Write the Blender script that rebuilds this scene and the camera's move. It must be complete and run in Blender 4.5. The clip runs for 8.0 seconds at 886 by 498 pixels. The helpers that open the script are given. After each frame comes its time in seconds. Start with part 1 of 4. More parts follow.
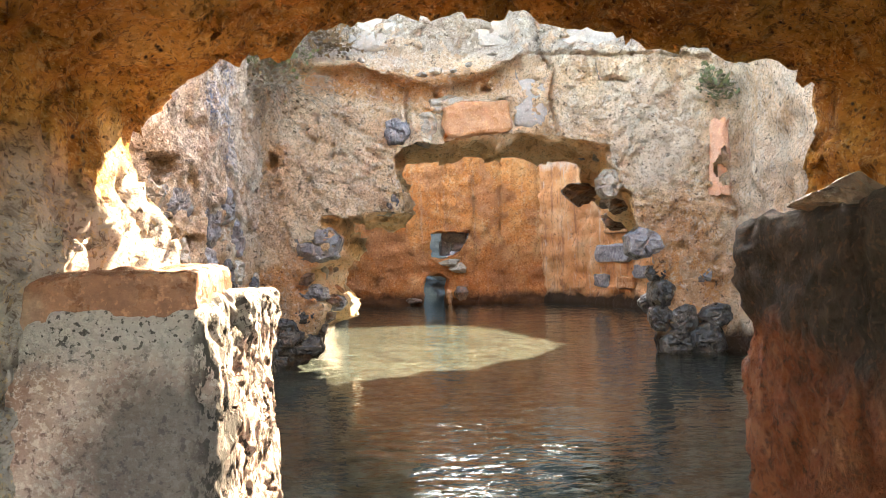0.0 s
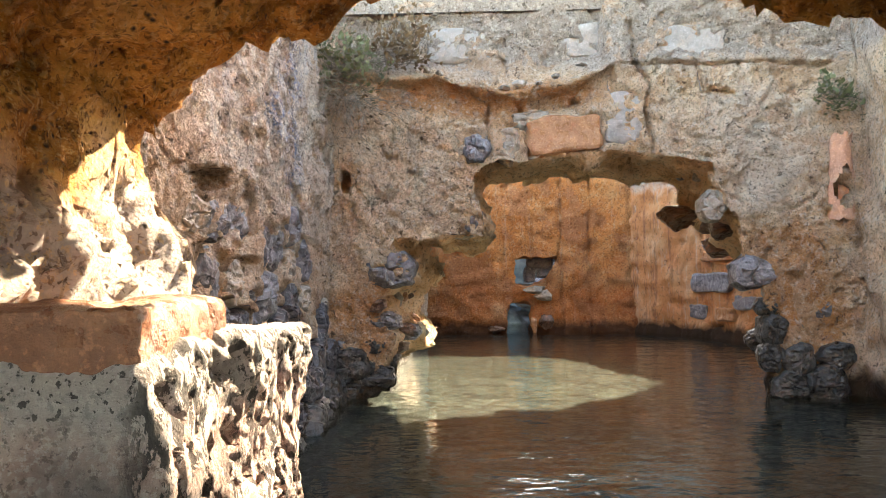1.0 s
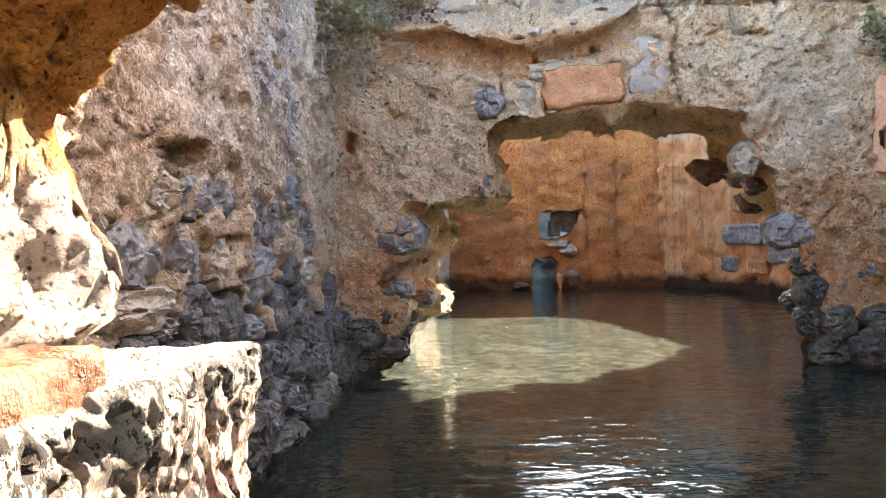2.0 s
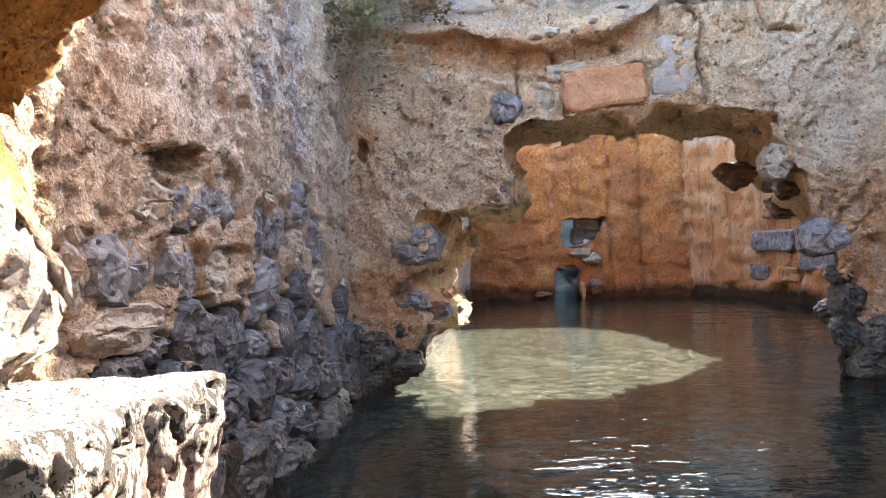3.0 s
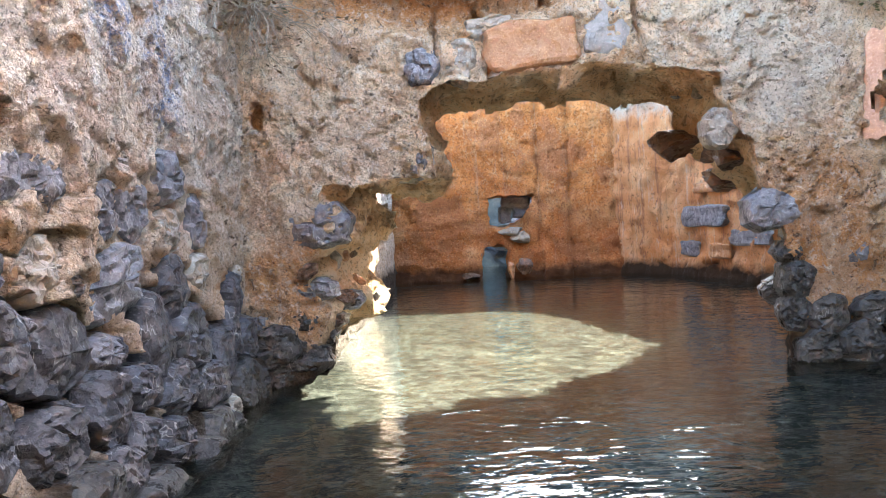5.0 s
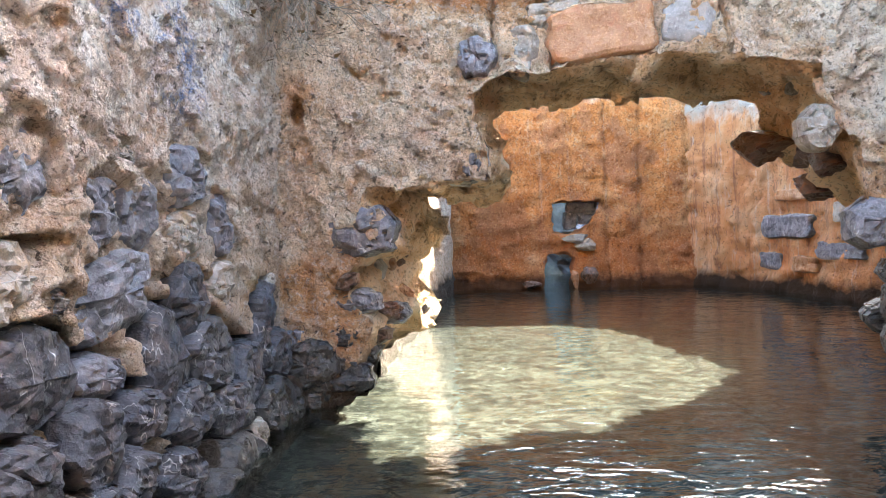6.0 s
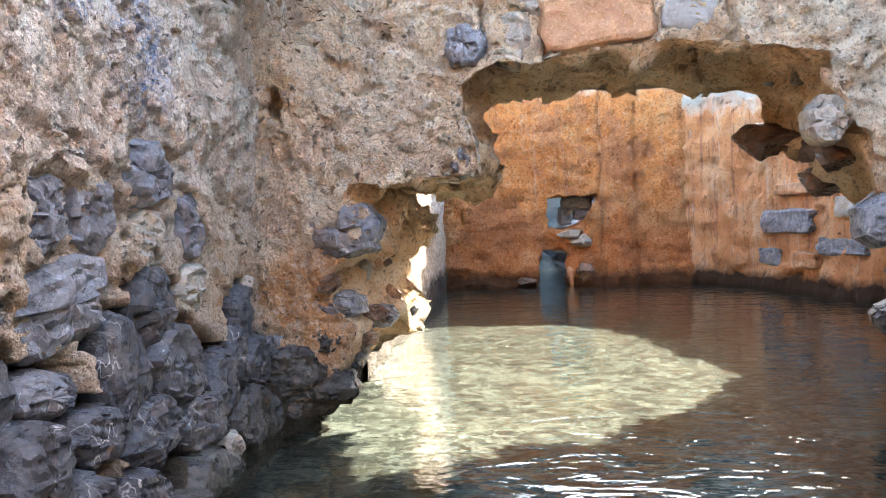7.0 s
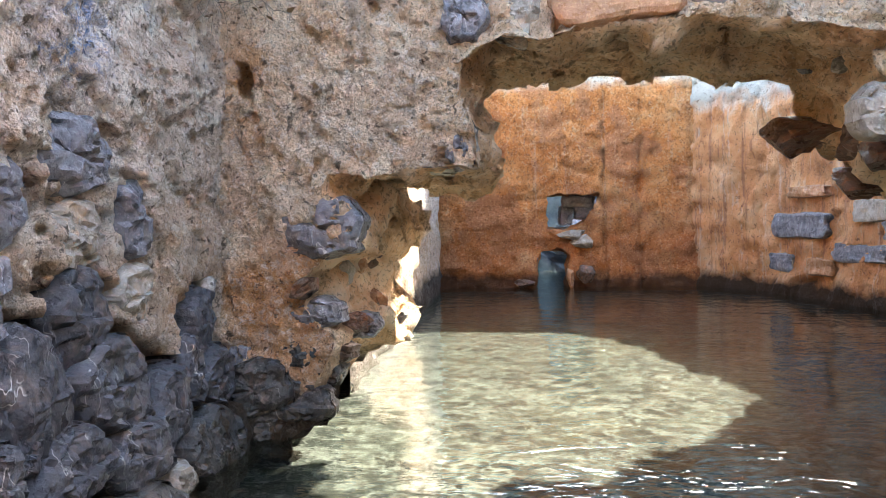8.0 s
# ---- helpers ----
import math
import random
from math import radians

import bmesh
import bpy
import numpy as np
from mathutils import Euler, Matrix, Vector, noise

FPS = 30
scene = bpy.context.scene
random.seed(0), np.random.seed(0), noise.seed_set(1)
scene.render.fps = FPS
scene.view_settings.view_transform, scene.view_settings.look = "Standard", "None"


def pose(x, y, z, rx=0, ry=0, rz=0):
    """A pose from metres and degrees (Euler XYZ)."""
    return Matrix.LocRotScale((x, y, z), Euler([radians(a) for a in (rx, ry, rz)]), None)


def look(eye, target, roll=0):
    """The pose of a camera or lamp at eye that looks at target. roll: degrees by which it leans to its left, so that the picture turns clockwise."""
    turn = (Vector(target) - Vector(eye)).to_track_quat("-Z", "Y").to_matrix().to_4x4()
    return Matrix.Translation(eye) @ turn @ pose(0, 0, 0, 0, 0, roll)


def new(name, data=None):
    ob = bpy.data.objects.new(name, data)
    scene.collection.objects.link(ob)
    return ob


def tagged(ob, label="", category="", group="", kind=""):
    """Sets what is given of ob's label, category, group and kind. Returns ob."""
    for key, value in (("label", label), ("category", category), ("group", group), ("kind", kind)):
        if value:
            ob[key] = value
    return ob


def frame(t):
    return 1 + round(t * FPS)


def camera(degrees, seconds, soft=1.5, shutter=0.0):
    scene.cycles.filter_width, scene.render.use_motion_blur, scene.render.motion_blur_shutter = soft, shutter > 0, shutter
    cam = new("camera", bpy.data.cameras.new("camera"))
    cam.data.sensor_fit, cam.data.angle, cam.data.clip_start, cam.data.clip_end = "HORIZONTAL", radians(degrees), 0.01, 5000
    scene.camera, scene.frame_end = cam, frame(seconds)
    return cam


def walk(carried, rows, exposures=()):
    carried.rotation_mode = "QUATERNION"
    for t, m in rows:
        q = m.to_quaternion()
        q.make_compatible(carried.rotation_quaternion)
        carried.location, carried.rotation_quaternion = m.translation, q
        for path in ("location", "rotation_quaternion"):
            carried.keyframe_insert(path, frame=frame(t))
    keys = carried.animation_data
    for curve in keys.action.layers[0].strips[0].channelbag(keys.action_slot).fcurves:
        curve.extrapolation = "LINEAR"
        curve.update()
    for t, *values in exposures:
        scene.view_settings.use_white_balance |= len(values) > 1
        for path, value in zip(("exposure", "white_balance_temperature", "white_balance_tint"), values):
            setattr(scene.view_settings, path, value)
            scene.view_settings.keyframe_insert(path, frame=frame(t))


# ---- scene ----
cam = camera(59.1, 8.0, soft=0.85)
PATH = [
    (0, (0.601, 0.177, 1.319), (0.742, 2.172, 1.334), -1.4),
    (0.5, (0.639, 0.437, 1.302), (0.671, 2.435, 1.367), -1.3),
    (1, (0.704, 0.918, 1.336), (0.625, 2.914, 1.419), -0.5),
    (1.5, (0.809, 1.359, 1.451), (0.682, 3.355, 1.477), -1.7),
    (1.7, (0.832, 1.411, 1.491), (0.695, 3.406, 1.461), -1.8),
    (2.8, (0.902, 1.602, 1.516), (0.694, 3.591, 1.464), -2.0),
    (3, (0.915, 1.775, 1.509), (0.701, 3.763, 1.489), -2.2),
    (3.5, (0.92, 1.938, 1.508), (0.714, 3.928, 1.502), -1.9),
    (4, (0.965, 2.257, 1.492), (0.802, 4.25, 1.463), -2.7),
    (4.5, (1.001, 2.614, 1.478), (0.943, 4.612, 1.428), -2.8),
    (4.7, (0.984, 2.658, 1.473), (0.967, 4.657, 1.405), -3.1),
    (5.8, (1.076, 3.327, 1.507), (0.892, 5.317, 1.427), -2.2),
    (6, (1.072, 3.5, 1.51), (0.87, 5.489, 1.448), -2.0),
    (6.5, (1.133, 3.709, 1.54), (0.95, 5.699, 1.474), -2.1),
    (7, (1.106, 3.859, 1.543), (0.914, 5.849, 1.466), -2.2),
    (7.5, (1.086, 4.182, 1.528), (0.862, 6.167, 1.432), -2.0),
    (8, (1.058, 4.648, 1.546), (0.877, 6.638, 1.461), -1.1),
]
walk(cam, [(t, look(eye, target, roll)) for t, eye, target, roll in PATH], exposures=[(0.0, 4.7, 9700, 8), (1.0, 4.12, 9100, 8), (3.0, 4.15, 7700, 8), (4.5, 4.66, 7600, 8), (6.5, 4.7, 7600, 8), (7.5, 4.68, 7500, 8), (8.0, 4.52, 7500, 8)])

# ---- sky and sun: high sun from ahead and to the right ----
SUN = Vector((0.65, 1.1, 1.0)).normalized()
world = bpy.data.worlds.new("world")
scene.world = world
world.use_nodes = True
wn = world.node_tree
sky = wn.nodes.new("ShaderNodeTexSky")
sky.sky_type, sky.sun_disc = "NISHITA", False
sky.sun_elevation = math.asin(SUN.z)
sky.sun_rotation = math.atan2(SUN.x, SUN.y)
wn.nodes["Background"].inputs["Strength"].default_value = 0.15
wn.links.new(sky.outputs[0], wn.nodes["Background"].inputs["Color"])
lamp = bpy.data.lights.new("sun", "SUN")
lamp.energy, lamp.angle, lamp.color = 2.6, radians(0.5), (1.0, 0.95, 0.87)
new("sun", lamp).matrix_world = look(SUN * 50, (0, 0, 0))


# ---- materials ----
class Nodes:
    """Short hand for a node material that works in metres of the object's own space."""

    def __init__(self, name, rough=0.9):
        self.mat = bpy.data.materials.new(name)
        self.mat.use_nodes = True
        self.t = self.mat.node_tree
        self.b = self.t.nodes["Principled BSDF"]
        self.b.inputs["Roughness"].default_value = rough
        self.b.inputs["Specular IOR Level"].default_value = 0.3
        self.co = self.t.nodes.new("ShaderNodeTexCoord").outputs["Object"]

    def node(self, kind, **inputs):
        n = self.t.nodes.new(kind)
        for k, v in inputs.items():
            self.put(n.inputs[k.replace("_", " ")], v)
        return n

    def put(self, socket, v):
        if isinstance(v, bpy.types.NodeSocket):
            self.t.links.new(v, socket)
        else:
            socket.default_value = v

    def noise(self, scale, detail=6.0, rough=0.6, stretch=None, warp=0.0):
        co = self.co
        if stretch:
            m = self.node("ShaderNodeMapping", Vector=co, Scale=stretch)
            co = m.outputs[0]
        return self.node("ShaderNodeTexNoise", Vector=co, Scale=scale, Detail=detail, Roughness=rough, Distortion=warp).outputs["Fac"]

    def voronoi(self, scale, feature="F1", stretch=None):
        co = self.co
        if stretch:
            co = self.node("ShaderNodeMapping", Vector=co, Scale=stretch).outputs[0]
        n = self.t.nodes.new("ShaderNodeTexVoronoi")
        n.feature = feature
        self.t.links.new(co, n.inputs["Vector"])
        n.inputs["Scale"].default_value = scale
        return n.outputs["Distance"]

    def ramp(self, fac, *stops):
        n = self.t.nodes.new("ShaderNodeValToRGB")
        e = n.color_ramp.elements
        while len(e) < len(stops):
            e.new(0.5)
        for el, (p, c) in zip(e, stops):
            el.position = p
            el.color = (*c, 1) if len(c) == 3 else c
        self.t.links.new(fac, n.inputs["Fac"])
        return n.outputs["Color"]

    def mask(self, fac, lo, hi):
        n = self.t.nodes.new("ShaderNodeMapRange")
        self.put(n.inputs["Value"], fac)
        n.inputs["From Min"].default_value, n.inputs["From Max"].default_value = lo, hi
        return n.outputs["Result"]

    def mix(self, fac, a, b, mode="MIX"):
        n = self.t.nodes.new("ShaderNodeMix")
        n.data_type, n.blend_type = "RGBA", mode
        self.put(n.inputs[0], fac)
        for s, v in ((n.inputs[6], a), (n.inputs[7], b)):
            self.put(s, (*v, 1) if isinstance(v, tuple) and len(v) == 3 else v)
        return n.outputs[2]

    def math(self, op, a, b=0.0):
        n = self.t.nodes.new("ShaderNodeMath")
        n.operation = op
        self.put(n.inputs[0], a)
        self.put(n.inputs[1], b)
        return n.outputs[0]

    def axis(self, which):
        n = self.node("ShaderNodeSeparateXYZ", Vector=self.co)
        return n.outputs[which]

    def spot(self, centre, size):
        """A soft blob, 1 at its centre, 0 outside its half sizes, with a ragged rim."""
        m = self.node("ShaderNodeMapping", Vector=self.co)
        m.vector_type = "POINT"
        m.inputs["Location"].default_value = [-c / s for c, s in zip(centre, size)]
        m.inputs["Scale"].default_value = [1 / s for s in size]
        d = self.node("ShaderNodeVectorMath", Vector=m.outputs[0])
        d.operation = "LENGTH"
        r = self.math("ADD", d.outputs["Value"], self.math("MULTIPLY", self.math("SUBTRACT", self.noise(2.6, 5, 0.7), 0.5), 1.6))
        return self.mask(r, 1.05, 0.55)

    def bump(self, height, strength=0.6, distance=0.02, under=None):
        n = self.node("ShaderNodeBump", Strength=strength, Distance=distance, Height=height)
        if under is not None:
            self.t.links.new(under, n.inputs["Normal"])
        return n.outputs[0]

    def done(self, colour, normal=None, rough=None):
        self.put(self.b.inputs["Base Color"], (*colour, 1) if isinstance(colour, tuple) else colour)
        if normal is not None:
            self.t.links.new(normal, self.b.inputs["Normal"])
        if rough is not None:
            self.put(self.b.inputs["Roughness"], rough)
        return self.mat


def gritty(n, fine=30.0, deep=0.12):
    """Coarse lime mortar with pebbles and pits."""
    pits = n.noise(fine, 5, 0.75)
    lumps = n.noise(fine / 4, 5, 0.7)
    holes = n.mask(n.noise(fine * 0.43, 7, 0.72, warp=1.0), 0.36, 0.43)
    h = n.math("ADD", n.math("ADD", n.math("MULTIPLY", pits, 0.8), lumps), n.math("MULTIPLY", holes, 0.35))
    return n.bump(h, 1.0, deep)


def speckle(n, col, scale=26.0):
    """Pebbles, pits and lime flecks in the mortar."""
    col = n.mix(n.math("MULTIPLY", n.mask(n.noise(scale * 0.55, 6, 0.7, warp=0.4), 0.54, 0.6), 0.5), col, (0.82, 0.74, 0.64))
    col = n.mix(n.math("MULTIPLY", n.mask(n.noise(scale * 0.2, 8, 0.72, warp=0.5), 0.46, 0.41), 0.35), col, (0.34, 0.21, 0.13))
    col = n.mix(n.math("MULTIPLY", n.mask(n.noise(scale * 0.33, 6, 0.7, warp=0.4), 0.58, 0.63), 0.35), col, (0.4, 0.35, 0.32))
    col = n.mix(n.math("MULTIPLY", n.mask(n.noise(scale * 0.45, 7, 0.68, warp=0.4), 0.4, 0.37), 0.8), col, (0.06, 0.04, 0.028))
    return n.mix(n.math("MULTIPLY", n.mask(n.noise(scale * 1.1, 4, 0.7), 0.41, 0.37), 0.45), col, (0.1, 0.065, 0.045))


def flecks(n, col, dark=(0.07, 0.045, 0.035), light=(0.9, 0.74, 0.57), scale=42.0, amount=0.5):
    """Fine dark pores and pale grains, one to two centimetres across."""
    col = n.mix(n.math("MULTIPLY", n.mask(n.noise(scale * 1.25, 3, 0.6), 0.56, 0.62), 0.7 * amount), col, light)
    return n.mix(n.math("MULTIPLY", n.mask(n.noise(scale, 4, 0.62, warp=0.6), 0.43, 0.385), amount), col, dark)


def flakes(n, col, bare, scale=1.5, low=0.5):
    """Where the outer skin has flaked off, with a crisp broken edge. Gives the colour and the skin's mask."""
    skin = n.mask(n.noise(scale, 10, 0.62, warp=0.3), low, low + 0.012)
    under = n.mix(n.noise(7, 7, 0.7), bare, tuple(min(1.0, 1.7 * c + 0.04) for c in bare))
    return n.mix(n.math("MULTIPLY", n.math("SUBTRACT", 1.0, skin), 0.65), col, under), skin


def plaster_mat():
    n = Nodes("old_lime_plaster")
    base = n.ramp(n.noise(1.1, 7, 0.65), (0.3, (0.66, 0.4, 0.23)), (0.43, (0.86, 0.63, 0.43)), (0.57, (0.9, 0.73, 0.55)), (0.72, (0.78, 0.64, 0.5)))
    grain = n.ramp(n.noise(30, 6, 0.8), (0.32, (0.3, 0.22, 0.17)), (0.45, (0.85, 0.8, 0.75)), (0.6, (1.1, 1.08, 1.05)), (0.75, (0.7, 0.68, 0.68)))
    col = n.mix(0.75, base, grain, "MULTIPLY")
    # orange earth where the skin has come off
    col = n.mix(n.math("MULTIPLY", n.mask(n.noise(1.7, 6, 0.65), 0.52, 0.66), 0.8), col, n.mix(n.noise(8, 6, 0.7), (0.46, 0.22, 0.09), (0.72, 0.45, 0.24)))
    for c, s in (((1.0, 10, 3.48), (1.6, 1.5, 0.28)), ((4.3, 10, 1.3), (0.7, 2, 0.9)), ((-0.6, 10, 0.9), (0.6, 2, 0.7)), ((4.4, 10, 0.8), (0.8, 2, 0.6)), ((0.2, 10, 3.45), (0.9, 2, 0.16))):
        col = n.mix(n.math("MULTIPLY", n.spot(c, s), 0.85), col, n.mix(n.noise(12), (0.46, 0.17, 0.05), (0.68, 0.36, 0.16)))
    # pale skin to the right of the arch
    col = n.mix(n.math("MULTIPLY", n.spot((4.0, 10, 2.9), (0.75, 2, 0.9)), 0.7), col, n.mix(n.noise(4, 7, 0.7), (0.86, 0.7, 0.54), (0.6, 0.52, 0.45)))
    # grey lichen over the ledge and in runs
    runs = n.noise(2.2, 6, 0.7, stretch=(1.6, 1.6, 0.22))
    col = n.mix(n.math("MULTIPLY", n.mask(runs, 0.55, 0.68), 0.4), col, n.mix(n.noise(15), (0.3, 0.29, 0.29), (0.52, 0.5, 0.48)))
    high = n.mask(n.math("ADD", n.axis("Z"), n.math("MULTIPLY", n.noise(2), 0.5)), 3.98, 4.2)
    col = n.mix(n.math("MULTIPLY", high, 0.8), col, n.mix(n.noise(3, 7, 0.72), (0.22, 0.2, 0.2), (0.5, 0.45, 0.42)))
    col, skin = flakes(n, col, (0.44, 0.29, 0.19), 1.7, 0.44)
    col = flecks(n, speckle(n, col))
    wet = n.mask(n.math("ADD", n.axis("Z"), n.math("MULTIPLY", n.noise(3), 0.5)), 0.62, 0.42)
    col = n.mix(wet, col, n.mix(n.noise(8), (0.02, 0.016, 0.012), (0.09, 0.05, 0.025)))
    return n.done(col, n.bump(skin, 0.8, 0.03, gritty(n)), n.mask(wet, 1.8, 0.2))


def left_wall_mat():
    n = Nodes("rubble_mortar")
    base = n.ramp(n.noise(1.4, 7, 0.7), (0.3, (0.62, 0.48, 0.37)), (0.46, (0.84, 0.72, 0.6)), (0.6, (0.88, 0.78, 0.68)), (0.75, (0.7, 0.66, 0.64)))
    grain = n.ramp(n.noise(34, 6, 0.8), (0.32, (0.32, 0.24, 0.2)), (0.46, (0.88, 0.84, 0.8)), (0.6, (1.1, 1.08, 1.06)), (0.75, (0.66, 0.66, 0.68)))
    col = n.mix(0.75, base, grain, "MULTIPLY")
    runs = n.noise(2.6, 6, 0.72, stretch=(1.5, 1.5, 0.16))
    col = n.mix(n.math("MULTIPLY", n.mask(runs, 0.52, 0.66), 0.6), col, n.mix(n.noise(11), (0.38, 0.39, 0.44), (0.64, 0.65, 0.69)))
    # faded blue paint
    for c, s in (((-1, 8.1, 2.5), (1, 0.45, 0.5)), ((-1, 8.0, 3.3), (1, 0.6, 0.5)), ((-1, 7.4, 2.75), (1, 0.25, 0.25))):
        col = n.mix(n.math("MULTIPLY", n.spot(c, s), n.mask(n.noise(22, 6, 0.8), 0.42, 0.6)), col, (0.16, 0.24, 0.42))
    # warm bedding mortar bared round the stones
    bare = n.mask(n.math("ADD", n.axis("Z"), n.math("MULTIPLY", n.noise(1.5, 6, 0.65), 1.6)), 2.75, 2.2)
    bare = n.math("MAXIMUM", bare, n.spot((-1, 5.3, 1.9), (1, 1.1, 0.7)))
    col = n.mix(n.math("MULTIPLY", bare, 0.7), col, n.mix(n.noise(9, 6, 0.7), (0.42, 0.25, 0.14), (0.76, 0.56, 0.39)))
    earth = n.math("MULTIPLY", n.mask(n.noise(2.1, 5, 0.7), 0.53, 0.66), 0.8)
    col = n.mix(earth, col, n.mix(n.noise(14), (0.38, 0.17, 0.07), (0.6, 0.36, 0.19)))
    col, skin = flakes(n, col, (0.46, 0.33, 0.24), 1.7, 0.44)
    col = flecks(n, speckle(n, col))
    # wet foot, raised to paint in the shade of crevices between low stones too
    wet = n.mask(n.math("ADD", n.axis("Z"), n.math("MULTIPLY", n.noise(2.5), 0.6)), 0.85, 0.62)
    col = n.mix(wet, col, n.mix(n.noise(8), (0.02, 0.018, 0.016), (0.08, 0.05, 0.03)))
    return n.done(col, n.bump(skin, 0.8, 0.03, gritty(n)), n.mask(wet, 1.8, 0.2))


def orange_mat():
    n = Nodes("orange_hydraulic_plaster")
    base = n.ramp(n.noise(1.3, 7, 0.62), (0.3, (0.36, 0.095, 0.024)), (0.45, (0.6, 0.2, 0.055)), (0.58, (0.7, 0.28, 0.09)), (0.72, (0.74, 0.36, 0.16)))
    grain = n.ramp(n.noise(22, 6, 0.8), (0.3, (0.5, 0.4, 0.35)), (0.48, (0.95, 0.93, 0.9)), (0.7, (1.1, 1.08, 1.05)))
    col = n.mix(0.8, base, grain, "MULTIPLY")
    runs = n.noise(2.4, 5, 0.7, stretch=(1.8, 1.8, 0.08))
    col = n.mix(n.math("MULTIPLY", n.mask(runs, 0.53, 0.66), 0.45), col, (0.2, 0.08, 0.035))
    col = n.mix(n.math("MULTIPLY", n.mask(n.noise(2.9, 5, 0.7, stretch=(1.6, 1.6, 0.1)), 0.58, 0.7), 0.4), col, (0.62, 0.5, 0.4))
    high = n.mask(n.math("ADD", n.axis("Z"), n.math("MULTIPLY", n.noise(3), 0.5)), 4.35, 4.6)
    col = n.mix(high, col, n.mix(n.noise(8), (0.5, 0.42, 0.33), (0.72, 0.68, 0.6)))
    col = n.mix(n.math("MULTIPLY", n.mask(n.noise(13, 7, 0.75, warp=1.0), 0.43, 0.38), 0.7), col, (0.12, 0.04, 0.015))
    col = n.mix(n.math("MULTIPLY", n.mask(n.noise(8, 6, 0.75, warp=0.8), 0.55, 0.62), 0.5), col, (0.72, 0.48, 0.28))
    damp = n.mask(n.math("ADD", n.axis("Z"), n.math("MULTIPLY", n.noise(1.1, 6, 0.65), 1.6)), 2.6, 1.9)
    col = n.mix(n.math("MULTIPLY", damp, 0.5), col, n.mix(n.noise(6, 6, 0.7), (0.34, 0.09, 0.03), (0.56, 0.2, 0.08)))
    pale = n.mask(n.noise(0.9, 6, 0.6), 0.52, 0.66)
    col = n.mix(n.math("MULTIPLY", pale, 0.4), col, (0.7, 0.44, 0.24))
    col, skin = flakes(n, col, (0.34, 0.13, 0.05), 1.3, 0.45)
    col = flecks(n, col, (0.12, 0.035, 0.012), (0.85, 0.45, 0.2), 20, 0.5)
    wet = n.mask(n.math("ADD", n.axis("Z"), n.math("MULTIPLY", n.noise(2.5), 0.5)), 0.62, 0.42)
    col = n.mix(wet, col, n.mix(n.noise(8), (0.05, 0.018, 0.008), (0.16, 0.06, 0.02)))
    return n.done(col, n.bump(skin, 0.8, 0.04, gritty(n, 26, 0.1)), 0.9)


def earth_mat():
    n = Nodes("rubble_core")
    col = n.ramp(n.noise(2.4, 8, 0.7), (0.3, (0.5, 0.27, 0.14)), (0.45, (0.78, 0.5, 0.29)), (0.58, (0.88, 0.66, 0.45)), (0.72, (0.8, 0.66, 0.52)))
    col = n.mix(n.math("MULTIPLY", n.mask(n.noise(9, 7, 0.7, warp=0.4), 0.44, 0.39), 0.5), col, (0.2, 0.1, 0.05))
    wet = n.mask(n.math("ADD", n.axis("Z"), n.math("MULTIPLY", n.noise(2.5), 0.6)), 0.8, 0.5)
    col = n.mix(wet, flecks(n, col, scale=30), (0.03, 0.022, 0.016))
    return n.done(col, gritty(n, 22, 0.1))


def cliff_mat():
    n = Nodes("blue_grey_cliff")
    col = n.ramp(n.noise(1.2, 8, 0.7), (0.3, (0.05, 0.07, 0.085)), (0.5, (0.1, 0.13, 0.15)), (0.7, (0.2, 0.23, 0.25)))
    return n.done(col, n.bump(n.noise(3, 8, 0.7), 1.0, 0.4))


def rusty_rock_mat():
    n = Nodes("dark_rock_with_rusty_foot")
    dark = n.ramp(n.noise(4, 8, 0.75), (0.3, (0.018, 0.014, 0.013)), (0.5, (0.055, 0.04, 0.03)), (0.7, (0.12, 0.08, 0.06)))
    rust = n.ramp(n.noise(5, 8, 0.75), (0.3, (0.07, 0.02, 0.008)), (0.48, (0.23, 0.065, 0.026)), (0.7, (0.36, 0.15, 0.075)))
    edge = n.mask(n.math("ADD", n.axis("Z"), n.math("MULTIPLY", n.noise(2.2, 5, 0.65), 0.7)), 1.42, 1.26)
    col = n.mix(edge, dark, rust)
    col = n.mix(n.math("MULTIPLY", n.mask(n.noise(20, 5, 0.8), 0.46, 0.36), 0.7), col, (0.03, 0.02, 0.015))
    col = flecks(n, col, (0.02, 0.012, 0.01), (0.34, 0.17, 0.1), 30, 0.4)
    return n.done(col, n.bump(n.noise(26, 6, 0.7), 1.0, 0.05, n.bump(n.noise(9, 9, 0.75), 1.0, 0.16)), 0.7)


